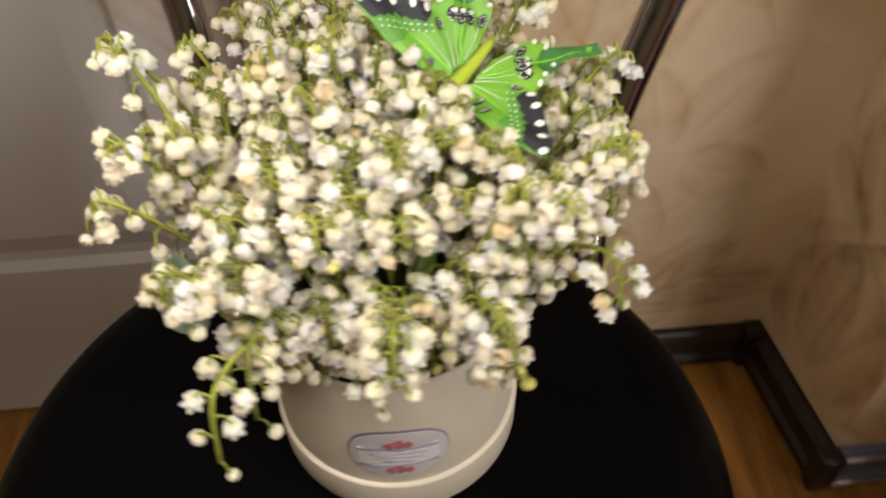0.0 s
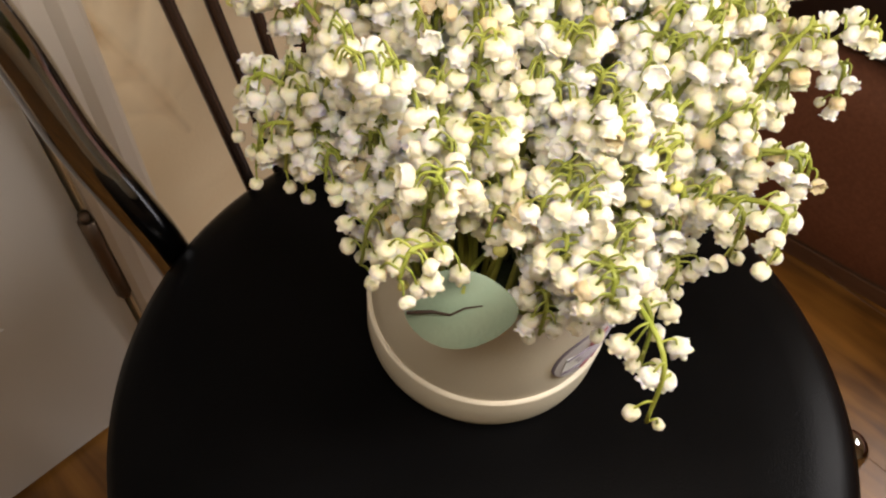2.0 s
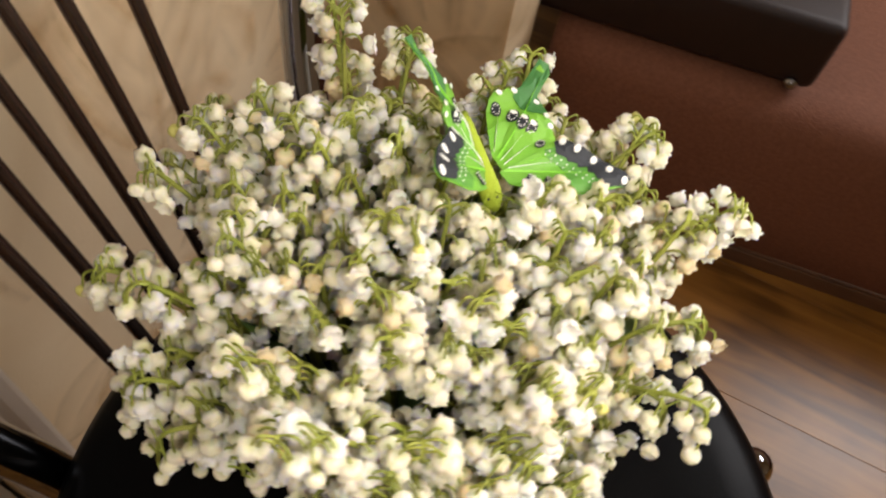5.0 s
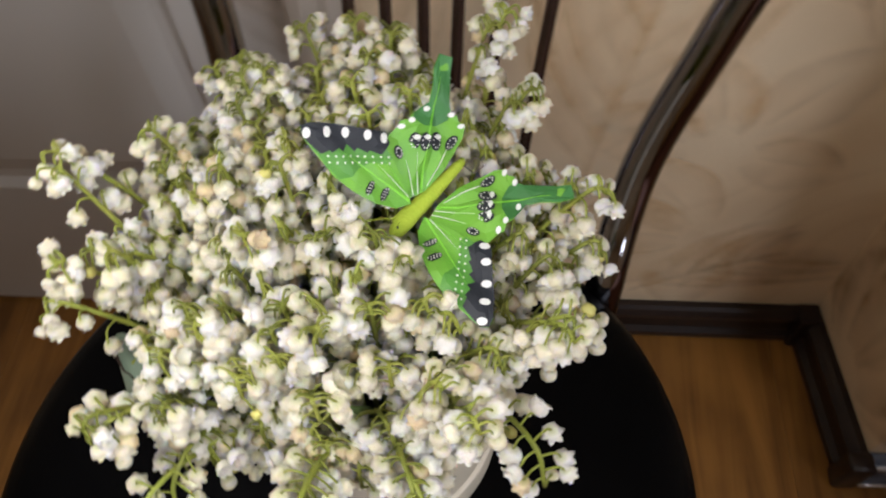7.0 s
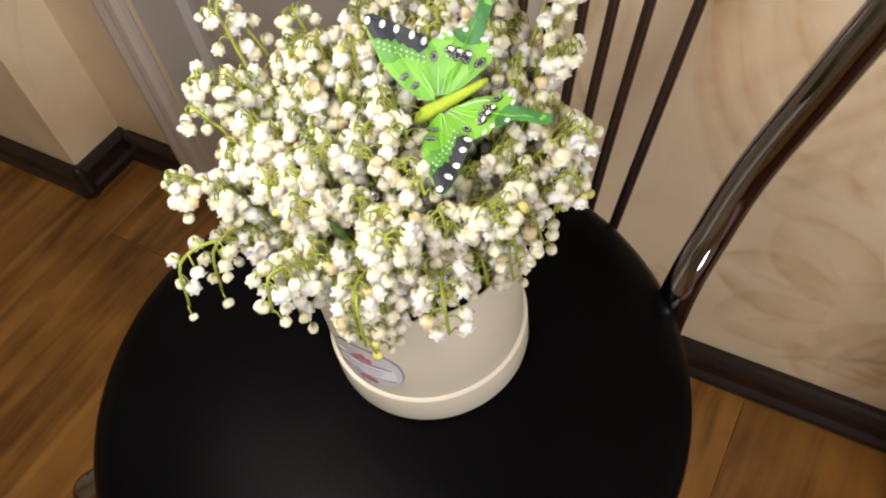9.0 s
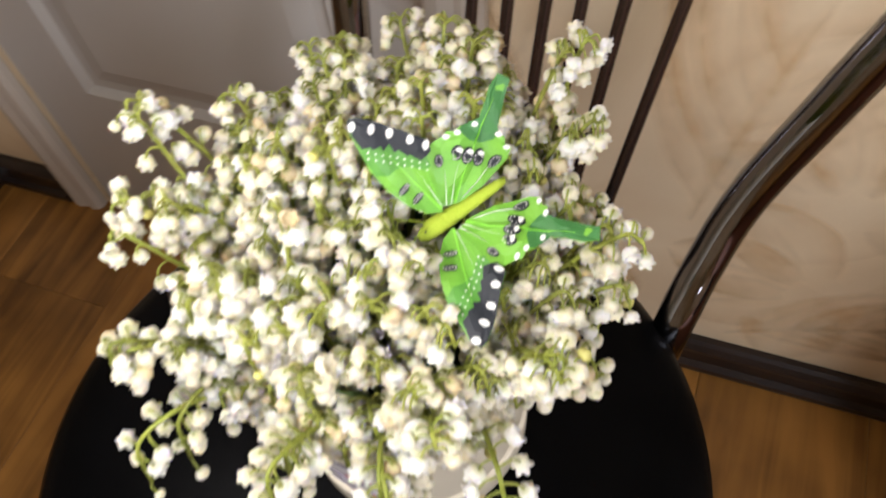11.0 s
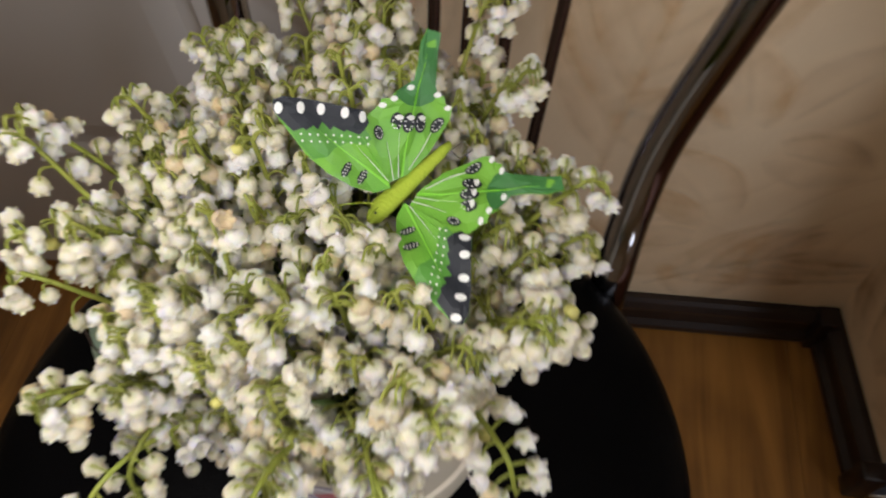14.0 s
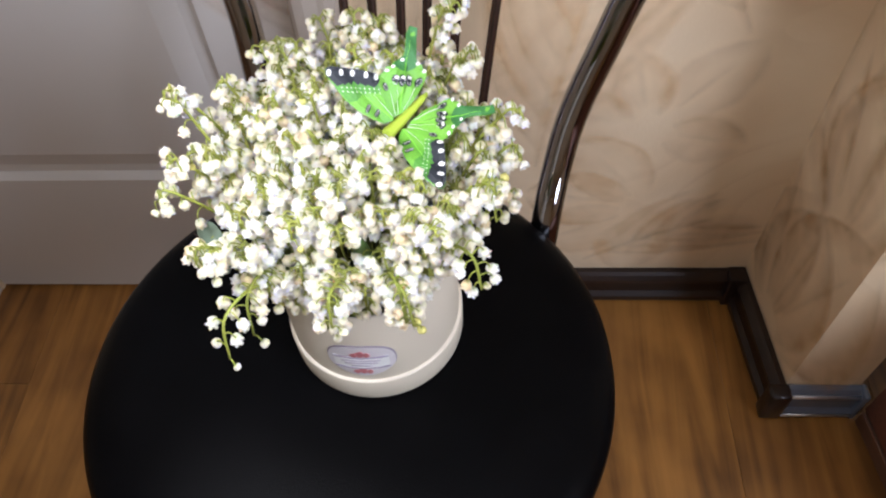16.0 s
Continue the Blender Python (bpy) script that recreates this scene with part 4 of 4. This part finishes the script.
for k in range(N_TOP):
    f = min(1.0, math.sqrt((k + 0.5) / N_TOP) + rng.uniform(-0.05, 0.05))
    ang = k * 2.39996 + 0.4 + rng.uniform(-0.2, 0.2)
    x = DOME_X + math.cos(ang) * f * reach(ang)
    y = DOME_Y + math.sin(ang) * f * reach(ang)
    z = 0.664 - 0.028 * f ** 3 - 0.06 * max(0.0, y - 0.09) + rng.uniform(-0.014, 0.009)
    sprig(mouth(ang, 0.050 * f), (x, y, z), 0.008 + 0.020 * f, rng.randint(14, 18), 0.003 + 0.010 * f, span=rng.uniform(0.46, 0.62), seed=100 + k)
for k in range(N_SIDE):
    ang = (k + rng.uniform(0.1, 0.9)) / N_SIDE * 2 * math.pi
    f = rng.uniform(0.86, 1.04)
    low = abs(ang - 3.6) < 0.30
    x = DOME_X + math.cos(ang) * f * reach(ang)
    y = DOME_Y + math.sin(ang) * f * reach(ang)
    sprig(mouth(ang, 0.052), (x, y, rng.uniform(0.590, 0.630) + (0.030 if low else 0.0)), 0.026, rng.randint(13, 16), 0.012, seed=300 + k)
N_RIM = 20
for k in range(N_RIM):
    ang = (k + rng.uniform(0.2, 0.8)) / N_RIM * 2 * math.pi
    if abs(ang - 3.55) < 0.30:
        continue
    rr = rng.uniform(0.070, 0.082)
    tip = (BX + rr * math.cos(ang), BY + rr * math.sin(ang), rng.uniform(0.576, 0.596))
    sprig(mouth(ang, 0.056), tip, 0.026, rng.randint(10, 12), 0.014, span=0.55, seed=700 + k)
for k, ang in enumerate((2.55, 2.8, 3.0, 3.15, 3.95, 4.15, 4.4, 4.7, 2.9, 4.05, 3.35, 3.62)):
    rr = rng.uniform(0.064, 0.078)
    tip = (BX + rr * math.cos(ang), BY + rr * math.sin(ang), rng.uniform(0.586, 0.608) + (0.016 if k > 9 else 0.0))
    sprig(mouth(ang, 0.052), tip, 0.026, rng.randint(11, 13), 0.014, span=0.6, seed=760 + k)
for k, ang in enumerate((4.25, 4.5, 4.72, 4.95, 5.2, 5.45, 2.7, 2.95, 3.15)):
    rr = rng.uniform(0.066, 0.076)
    sprig(mouth(ang, 0.056), (BX + rr * math.cos(ang), BY + rr * math.sin(ang), rng.uniform(0.572, 0.584)), 0.030, rng.randint(9, 11), 0.014, span=0.55, seed=800 + k)
# sprigs that stand out of the outline: end of the sprig, arch, bells, droop of the tip
ARMS = [((-0.064, 0.033, 0.674), 0.020, 9, 0.003), ((-0.063, 0.002, 0.653), 0.020, 9, 0.005), ((-0.078, -0.001, 0.630), 0.024, 9, 0.010),
        ((-0.044, -0.049, 0.638), 0.026, 9, 0.010), ((-0.036, -0.075, 0.600), 0.034, 5, 0.026), ((-0.024, -0.062, 0.600), 0.034, 6, 0.022),
        ((0.025, -0.072, 0.622), 0.030, 9, 0.018), ((0.062, -0.062, 0.612), 0.032, 9, 0.020), ((0.064, -0.048, 0.592), 0.034, 8, 0.020),
        ((0.102, -0.051, 0.628), 0.028, 10, 0.020), ((0.081, -0.051, 0.660), 0.022, 9, 0.006), ((0.111, -0.010, 0.650), 0.022, 10, 0.008),
        ((0.120, 0.001, 0.630), 0.026, 10, 0.014), ((0.123, 0.043, 0.650), 0.022, 11, 0.008), ((0.122, 0.042, 0.622), 0.026, 9, 0.014),
        ((0.098, 0.084, 0.656), 0.018, 11, 0.004), ((0.082, 0.104, 0.642), 0.018, 12, 0.004), ((0.086, 0.112, 0.668), 0.012, 14, 0.002),
        ((0.036, 0.134, 0.642), 0.016, 13, 0.004), ((0.023, 0.128, 0.652), 0.014, 13, 0.004), ((-0.016, 0.086, 0.660), 0.016, 11, 0.004),
        ((-0.030, 0.132, 0.626), 0.020, 11, 0.006), ((-0.056, 0.100, 0.614), 0.026, 9, 0.012), ((-0.046, 0.060, 0.656), 0.016, 11, 0.004),
        ((-0.066, 0.087, 0.602), 0.034, 9, 0.018), ((-0.058, 0.106, 0.604), 0.032, 8, 0.014), ((-0.064, 0.032, 0.598), 0.034, 8, 0.022),
        ((-0.001, 0.130, 0.646), 0.016, 12, 0.004), ((0.012, 0.136, 0.632), 0.018, 12, 0.004), ((-0.036, 0.108, 0.642), 0.018, 11, 0.004)]
for k, (tip, lift, n, droop) in enumerate(ARMS):
    a = math.atan2(tip[1] - BY, tip[0] - BX)
    sprig(mouth(a, 0.048), tip, lift, n + 3, droop, span=0.5, seed=500 + k)
    if droop > 0.021:
        continue
    near = Vector((BX, BY, tip[2])).lerp(Vector(tip), rng.uniform(0.84, 0.95)) + Vector((rng.uniform(-0.010, 0.010), rng.uniform(-0.010, 0.010), rng.uniform(-0.012, 0.004)))
    sprig(mouth(a + 0.1, 0.050), near, lift, n + 3, droop, span=0.55, seed=560 + k)

# leaves among the flowers
for k in range(24):
    a = k * 2.4 + 0.7
    r0 = rng.uniform(0.01, 0.045)
    b = Vector(mouth(a, r0))
    t = b + Vector((math.cos(a) * rng.uniform(0.01, 0.035), math.sin(a) * rng.uniform(0.01, 0.035), rng.uniform(0.075, 0.112)))
    lb = bmesh.new()
    pts = smooth_path([b, b.lerp(t, 0.5) + Vector((0, 0, 0.01)), t], 10)
    ribbon_mesh(lb, [p - b for p in pts], rng.uniform(0.004, 0.007), Vector((-math.sin(a), math.cos(a), 0.1)))
    ob = link("flower_leaf", lb, M_LEAF)
    ob.matrix_world = Matrix.Translation(b)
    tagged(ob, "narrow dark green lily of the valley leaf among the flowers", "leaf", "leaves among the flowers")


def round_leaf(centre, normal, up, a, b):
    """A stiff oval grey-green leaf with a torn dark line across it."""
    centre, normal = Vector(centre), Vector(normal).normalized()
    up = (Vector(up) - Vector(up).dot(normal) * normal).normalized()
    side = up.cross(normal)
    ob = thing("round_leaf", "grey-green oval leaf with a dark dry tear at the box's rim", "leaf", centre)
    bm = bmesh.new()
    n = 30
    for lvl in (0, 1):
        off = -0.0006 * lvl
        c = bm.verts.new(normal * (0.002 + off))
        r1 = [bm.verts.new(0.5 * (side * a * math.cos(q) + up * b * math.sin(q)) + normal * (0.0015 + off)) for q in [2 * math.pi * k / n for k in range(n)]]
        r2 = [bm.verts.new((side * a * math.cos(q) + up * b * math.sin(q) * (1 - 0.12 * math.cos(q))) + normal * (-0.001 + 0.001 * math.sin(3 * q) + off)) for q in [2 * math.pi * k / n for k in range(n)]]
        for i in range(n):
            j = (i + 1) % n
            bm.faces.new((c, r1[i], r1[j]))
            bm.faces.new((r1[i], r2[i], r2[j], r1[j]))
    bmesh.ops.recalc_face_normals(bm, faces=bm.faces)
    part("blade", bm, M_GREYLEAF, ob)
    vb = bmesh.new()
    tube(vb, [side * a * x + up * b * y + normal * 0.0022 for x, y in ((-0.95, 0.02), (-0.5, 0.08), (-0.2, 0.02), (0.05, 0.22), (0.35, 0.30))], 0.0007, 6, 0.0002)
    part("tear", vb, M_LEAFVEIN, ob, "dark dry tear")
    sb = bmesh.new()
    inner = Vector((BX, BY, SEAT_Z + BOX_H - 0.01)) - centre
    tube(sb, smooth_path([inner * 0.55, inner * 0.4 + Vector((0, 0, 0.006)), up * b * 0.8 + inner * 0.03, Vector((0, 0, 0))], 10), 0.001, 6)
    part("stalk", sb, M_STEM, ob)


round_leaf(LEAF_AT, LEAF_N, (0.3, 0.3, 0.9), 0.0190, 0.0150)

# ---------------------------------------------------------------- butterfly decoration
butterfly = thing("butterfly_decoration", "bright green feather butterfly ornament with black edged wings and white dots", "ornament", BF_O)
FORE = [(8.4, 3.0), (13.6, 5.2), (18.5, 12.5), (21.8, 20.5), (23.6, 29.0), (23.4, 38.0), (23.2, 45.5), (21.4, 48.0), (18.2, 47.0), (12.2, 41.0), (6.6, 35.0), (1.5, 29.4), (2.0, 25.0), (5.2, 17.0), (7.4, 7.0)]
HIND = [(9.5, 5.2), (8.0, 17.0), (4.5, 24.5), (0.6, 26.9), (-3.6, 27.0), (-5.6, 28.2), (-8.0, 26.9), (-11.0, 27.4), (-14.2, 26.4), (-17.2, 25.8), (-21.5, 30.0), (-25.8, 34.2), (-30.6, 36.2), (-33.2, 32.6), (-29.8, 29.0),
        (-26.6, 25.6), (-22.0, 20.6), (-21.2, 18.4), (-22.8, 16.2), (-21.8, 14.0), (-23.2, 11.6), (-20.4, 8.6), (-16.0, 6.2), (-8.0, 4.0), (1.5, 2.6)]


def wing_point(u, v, side, lift):
    nrm = BF_F.cross(side).normalized()
    if nrm.z < 0:
        nrm = -nrm
    u, v = u - 1.8, v + (1.2 if side.z > 0.5 else 2.0)
    bend = 0.0022 * math.sin(v / 45.0 * 3.0) + 0.0008 * math.sin(u * 0.45)
    return BF_F * (u * 0.001) + side * (v * 0.001) + nrm * (bend + lift)


def wing_patch(outline, side, lift, thick=0.00025):
    """A flat shape on the wing, filled from its middle, with a thin edge."""
    bm = bmesh.new()
    n = len(outline)
    cu, cv = sum(p[0] for p in outline) / n, sum(p[1] for p in outline) / n
    steps = (0.35, 0.7, 1.0)
    for lvl in (0, 1):
        off = lift - thick * lvl
        c = bm.verts.new(wing_point(cu, cv, side, off))
        prev = None
        for s in steps:
            ring = [bm.verts.new(wing_point(cu + (u - cu) * s, cv + (v - cv) * s, side, off)) for u, v in outline]
            for i in range(n):
                j = (i + 1) % n
                if prev is None:
                    bm.faces.new((c, ring[i], ring[j]))
                else:
                    bm.faces.new((prev[i], ring[i], ring[j], prev[j]))
            prev = ring
        if lvl:
            for i in range(n):
                j = (i + 1) % n
                bm.faces.new((outer[i], prev[i], prev[j], outer[j]))
        outer = prev
    bmesh.ops.recalc_face_normals(bm, faces=bm.faces)
    return bm


def spot(cu, cv, a, b, rot, n=14):
    c, s = math.cos(rot), math.sin(rot)
    return [(cu + a * math.cos(q) * c - b * math.sin(q) * s, cv + a * math.cos(q) * s + b * math.sin(q) * c) for q in [2 * math.pi * k / n for k in range(n)]]


def strip(points, w):
    """A tapering line in wing coordinates as an outline."""
    (u0, v0), (u1, v1) = points[0], points[-1]
    d = math.hypot(u1 - u0, v1 - v0)
    nu, nv = -(v1 - v0) / d * w, (u1 - u0) / d * w
    return [(u0 + nu, v0 + nv), ((u0 + u1) / 2 + nu * 0.7, (v0 + v1) / 2 + nv * 0.7), (u1, v1), ((u0 + u1) / 2 - nu * 0.7, (v0 + v1) / 2 - nv * 0.7), (u0 - nu, v0 - nv)]


for side in (SIDE_A, SIDE_B):
    fore = part("forewing", wing_patch(FORE, side, 0.0012), M_WING, butterfly, "lime green forewing with a black white-dotted margin", smooth=False)
    hind = part("hindwing", wing_patch(HIND, side, 0.0006), M_WING, butterfly, "green hindwing with a dark green tail", smooth=False)
    zig = []
    for k in range(13):
        f = k / 12
        w = 2.4 if k % 2 else 0.0
        zig.append((4.4 + f * 18.4 + 0.45 * w, 24.6 + f * 15.8 - 0.9 * w + 1.6 * math.sin(math.pi * f)))
    part("wing_margin", wing_patch([(1.4, 29.3), (6.5, 35.1), (12.1, 41.1), (18.2, 47.1), (21.4, 48.1), (23.3, 45.6), *zig[::-1], (2.2, 25.2)], side, 0.0019), M_BLACK, fore, "black zigzag margin", smooth=False)
    part("wing_band", wing_patch([*zig, (23.3, 33.0), (22.8, 27.0), (19.0, 25.0), (15.5, 25.5), (11.0, 24.0), (7.5, 20.5), (4.6, 20.6)], side, 0.00145), M_WING_MID, fore, "darker green mesh band", smooth=False)
    for u, v in ((21.6, 45.4), (16.3, 41.5), (11.6, 37.3), (6.6, 32.4), (2.9, 28.0)):
        part("white_dot", wing_patch(spot(u, v, 1.75, 1.2, 2.3), side, 0.0023), M_WHITE, fore, smooth=False)
    for k in range(9):
        f = k / 8
        for row in (0, 1):
            part("white_speck", wing_patch(spot(5.6 + f * 15.4 + row * 0.9, 22.0 + f * 13.4 - row * 1.9, 0.34, 0.34, 0, 7), side, 0.0018), M_WHITE, fore, smooth=False)
    for u, v in ((16.6, 17.9), (13.9, 12.4)):
        lobes = spot(u, v, 2.5, 1.35, 2.84, 20)
        part("wing_spot", wing_patch([(p + 0.3 * math.sin(3 * q), w + 0.25 * math.cos(4 * q)) for q, (p, w) in enumerate(lobes)], side, 0.0016), M_BLACK, fore, "black spot with white specks", smooth=False)
        for k in range(9):
            part("white_speck", wing_patch(spot(u - 0.5 * (k - 4), v + 0.15 * (k - 4) + (0.7 if k % 2 else -0.2), 0.26, 0.26, 0, 6), side, 0.0020), M_WHITE, fore, smooth=False)
    for u, v, a, b, rot in ((1.4, 20.4, 2.3, 1.6, 1.95), (-5.2, 19.6, 3.1, 1.9, 2.3), (-8.2, 17.0, 3.2, 2.0, 2.3), (-11.4, 14.4, 3.2, 2.1, 2.3), (-15.8, 9.8, 3.0, 1.8, 2.95)):
        part("wing_spot", wing_patch(spot(u, v, a, b, rot, 18), side, 0.0011 + 0.00006 * (u < -7) + 0.00006 * (u < -10)), M_BLACK, hind, "black spot with white specks", smooth=False)
        for k in range(9):
            q = k * 0.7
            cu, cv = 0.68 * a * math.cos(q), 0.66 * b * math.sin(q)
            part("white_speck", wing_patch(spot(u + cu * math.cos(rot) - cv * math.sin(rot), v + cu * math.sin(rot) + cv * math.cos(rot), 0.26, 0.26, 0, 6), side, 0.0016), M_WHITE, hind, smooth=False)
    for u, v in ((-6.6, 20.4), (-9.6, 18.0), (-12.8, 15.2)):
        part("white_dot", wing_patch(spot(u, v, 1.25, 0.85, 0.7), side, 0.0018), M_WHITE, hind, smooth=False)
    part("wing_tail", wing_patch([(-9.6, 26.4), (-11.0, 27.2), (-14.2, 26.3), (-17.2, 25.7), (-21.5, 29.9), (-25.8, 34.1), (-30.6, 36.1), (-33.1, 32.6), (-29.8, 29.1), (-26.6, 25.7), (-22.0, 20.8), (-21.4, 18.6), (-19.0, 17.2), (-14.4, 18.4), (-11.2, 21.6)], side, 0.0010), M_WING_D, hind, "dark green tail", smooth=False)
    for u, v in ((-4.6, 26.6), (-8.6, 26.2), (-15.4, 25.2), (-21.0, 18.2), (-21.6, 12.6)):
        part("white_dot", wing_patch(spot(u, v, 1.25, 0.9, 0.6), side, 0.0014), M_WHITE, hind, smooth=False)
    for pts_, w, on, lf in (([(8.6, 4.5), (16.5, 34.0)], 0.42, fore, 0.0019), ([(8.4, 5), (6.6, 24.0)], 0.15, fore, 0.0018), ([(3.5, 4), (-8.4, 16.0)], 0.5, hind, 0.0014), ([(-10, 17.6), (-25.5, 30.6)], 0.22, hind, 0.0014)):
        part("wing_vein", wing_patch(strip(pts_, w), side, lf), M_WING_VEIN, on, "raised lime quill", smooth=False)
    for pts_, on, lf in (([(8.0, 6), (9.6, 22.0)], fore, 0.0020), ([(6.4, 5), (1.0, 16.5)], hind, 0.0014), ([(4.6, 4.6), (-4.0, 16.0)], hind, 0.0014), ([(0.0, 3.8), (-13.4, 9.6)], hind, 0.0014)):
        part("stitch", wing_patch(strip(pts_, 0.13), side, lf), M_WHITE, on, "fine white stitched line", smooth=False)
mid_n = Vector((0.1, 0.35, 0.93)).normalized()
bb = bmesh.new()
body_pts = [BF_F * u + mid_n * h for u, h in ((-0.0160, 0.0034), (-0.012, 0.0030), (-0.005, 0.0022), (0.002, 0.0014), (0.010, 0.0008), (0.015, 0.0004), (0.0182, 0.0))]
rad = (0.0014, 0.0022, 0.0027, 0.0033, 0.0039, 0.0038, 0.0018)
rings = []
for k, p in enumerate(body_pts):
    d = BF_F
    a = d.cross(mid_n).normalized()
    rings.append([bb.verts.new(p + rad[k] * (math.cos(2 * math.pi * i / 14) * a + math.sin(2 * math.pi * i / 14) * mid_n)) for i in range(14)])
for a, b in zip(rings, rings[1:]):
    for i in range(14):
        bb.faces.new((a[i], a[(i + 1) % 14], b[(i + 1) % 14], b[i]))
bb.faces.new(rings[0][::-1])
bb.faces.new(rings[-1])
bmesh.ops.recalc_face_normals(bb, faces=bb.faces)
part("body", bb, M_BODY, butterfly, "yellow-green felt body")
for s in (-1, 1):
    eb = bmesh.new()
    bmesh.ops.create_uvsphere(eb, u_segments=8, v_segments=6, radius=0.0005)
    bmesh.ops.translate(eb, verts=eb.verts, vec=BF_F * 0.0166 + mid_n * 0.0022 + BF_F.cross(mid_n).normalized() * 0.0015 * s)
    part("eye", eb, M_BLACK, butterfly, "tiny black eye")
for s in (-1, 1):
    ab = bmesh.new()
    across = BF_F.cross(mid_n).normalized() * s
    tube(ab, smooth_path([BF_F * 0.015 + mid_n * 0.003 + across * 0.001, BF_F * 0.021 + across * 0.004 + mid_n * 0.006, BF_F * 0.030 + across * 0.010 + mid_n * 0.007, BF_F * 0.040 + across * 0.014 + mid_n * 0.004], 14), 0.00022, 5)
    part("antenna", ab, M_BODY, butterfly, "fine yellow-green thread feeler")
wb2 = bmesh.new()
tube(wb2, smooth_path([mid_n * 0.001, Vector((-0.002, 0, -0.03)), Vector((-0.010, 0, -0.085)), Vector((-0.012, 0.0, -0.118))], 12), 0.0006, 6)
part("wire", wb2, M_STEM, butterfly, "thin wire that holds it in the flowers")

cl = block((-0.003, -0.0025, -0.0004), (0.003, 0.0025, 0.0004), 0.0003)
bmesh.ops.transform(cl, matrix=Matrix.Translation(BF_F * -0.019 + mid_n * 0.0012 + BF_F.cross(mid_n) * -0.004) @ Matrix.Rotation(0.8, 4, "Z"), verts=cl.verts)
part("clip", cl, M_CLIP, butterfly, "small clear plastic clip", smooth=False)

# ---------------------------------------------------------------- window above the sofa
window = thing("window_1", "white framed window above the sofa letting in daylight", "window", (1.56, -1.05, 0.88))
window["kind"] = "structure"
for lo, hi in (((-0.03, -0.37, 0.0), (0.03, 0.37, 0.05)), ((-0.03, -0.37, 1.09), (0.03, 0.37, 1.14)), ((-0.03, -0.37, 0.05), (0.03, -0.32, 1.09)), ((-0.03, 0.32, 0.05), (0.03, 0.37, 1.09)), ((-0.03, -0.025, 0.05), (0.03, 0.025, 1.09))):
    part("window_frame", block(lo, hi, 0.004), M_DOOR, window, smooth=False)

# ---------------------------------------------------------------- floor planks
PW, PL = 0.19, 1.20
X_LO, X_HI, Y_LO, Y_HI = -2.48, 1.5, -2.48, 0.40
PLANKS = {}
for i in range(-14, 9):
    for j in range(-4, 3):
        x0 = i * PW + 0.043
        y0 = j * PL + (0.43 * i) % PL - 0.5
        xa, xb, ya, yb = max(x0, X_LO), min(x0 + PW, X_HI), max(y0, Y_LO), min(y0 + PL, Y_HI)
        if xb - xa < 0.01 or yb - ya < 0.01:
            continue
        key = (round(xb - xa, 3), round(yb - ya, 3))
        if key not in PLANKS:
            pb = block((0.0002, 0.0002, -0.008), (key[0] - 0.0002, key[1] - 0.0002, 0.0), 0.0004, 1)
            PLANKS[key] = bpy.data.meshes.new("plank")
            pb.to_mesh(PLANKS[key])
            pb.free()
            PLANKS[key].materials.append(M_FLOOR)
        po = new("plank", PLANKS[key])
        po.parent = floor
        po.matrix_local = Matrix.Translation((xa, ya, 0))
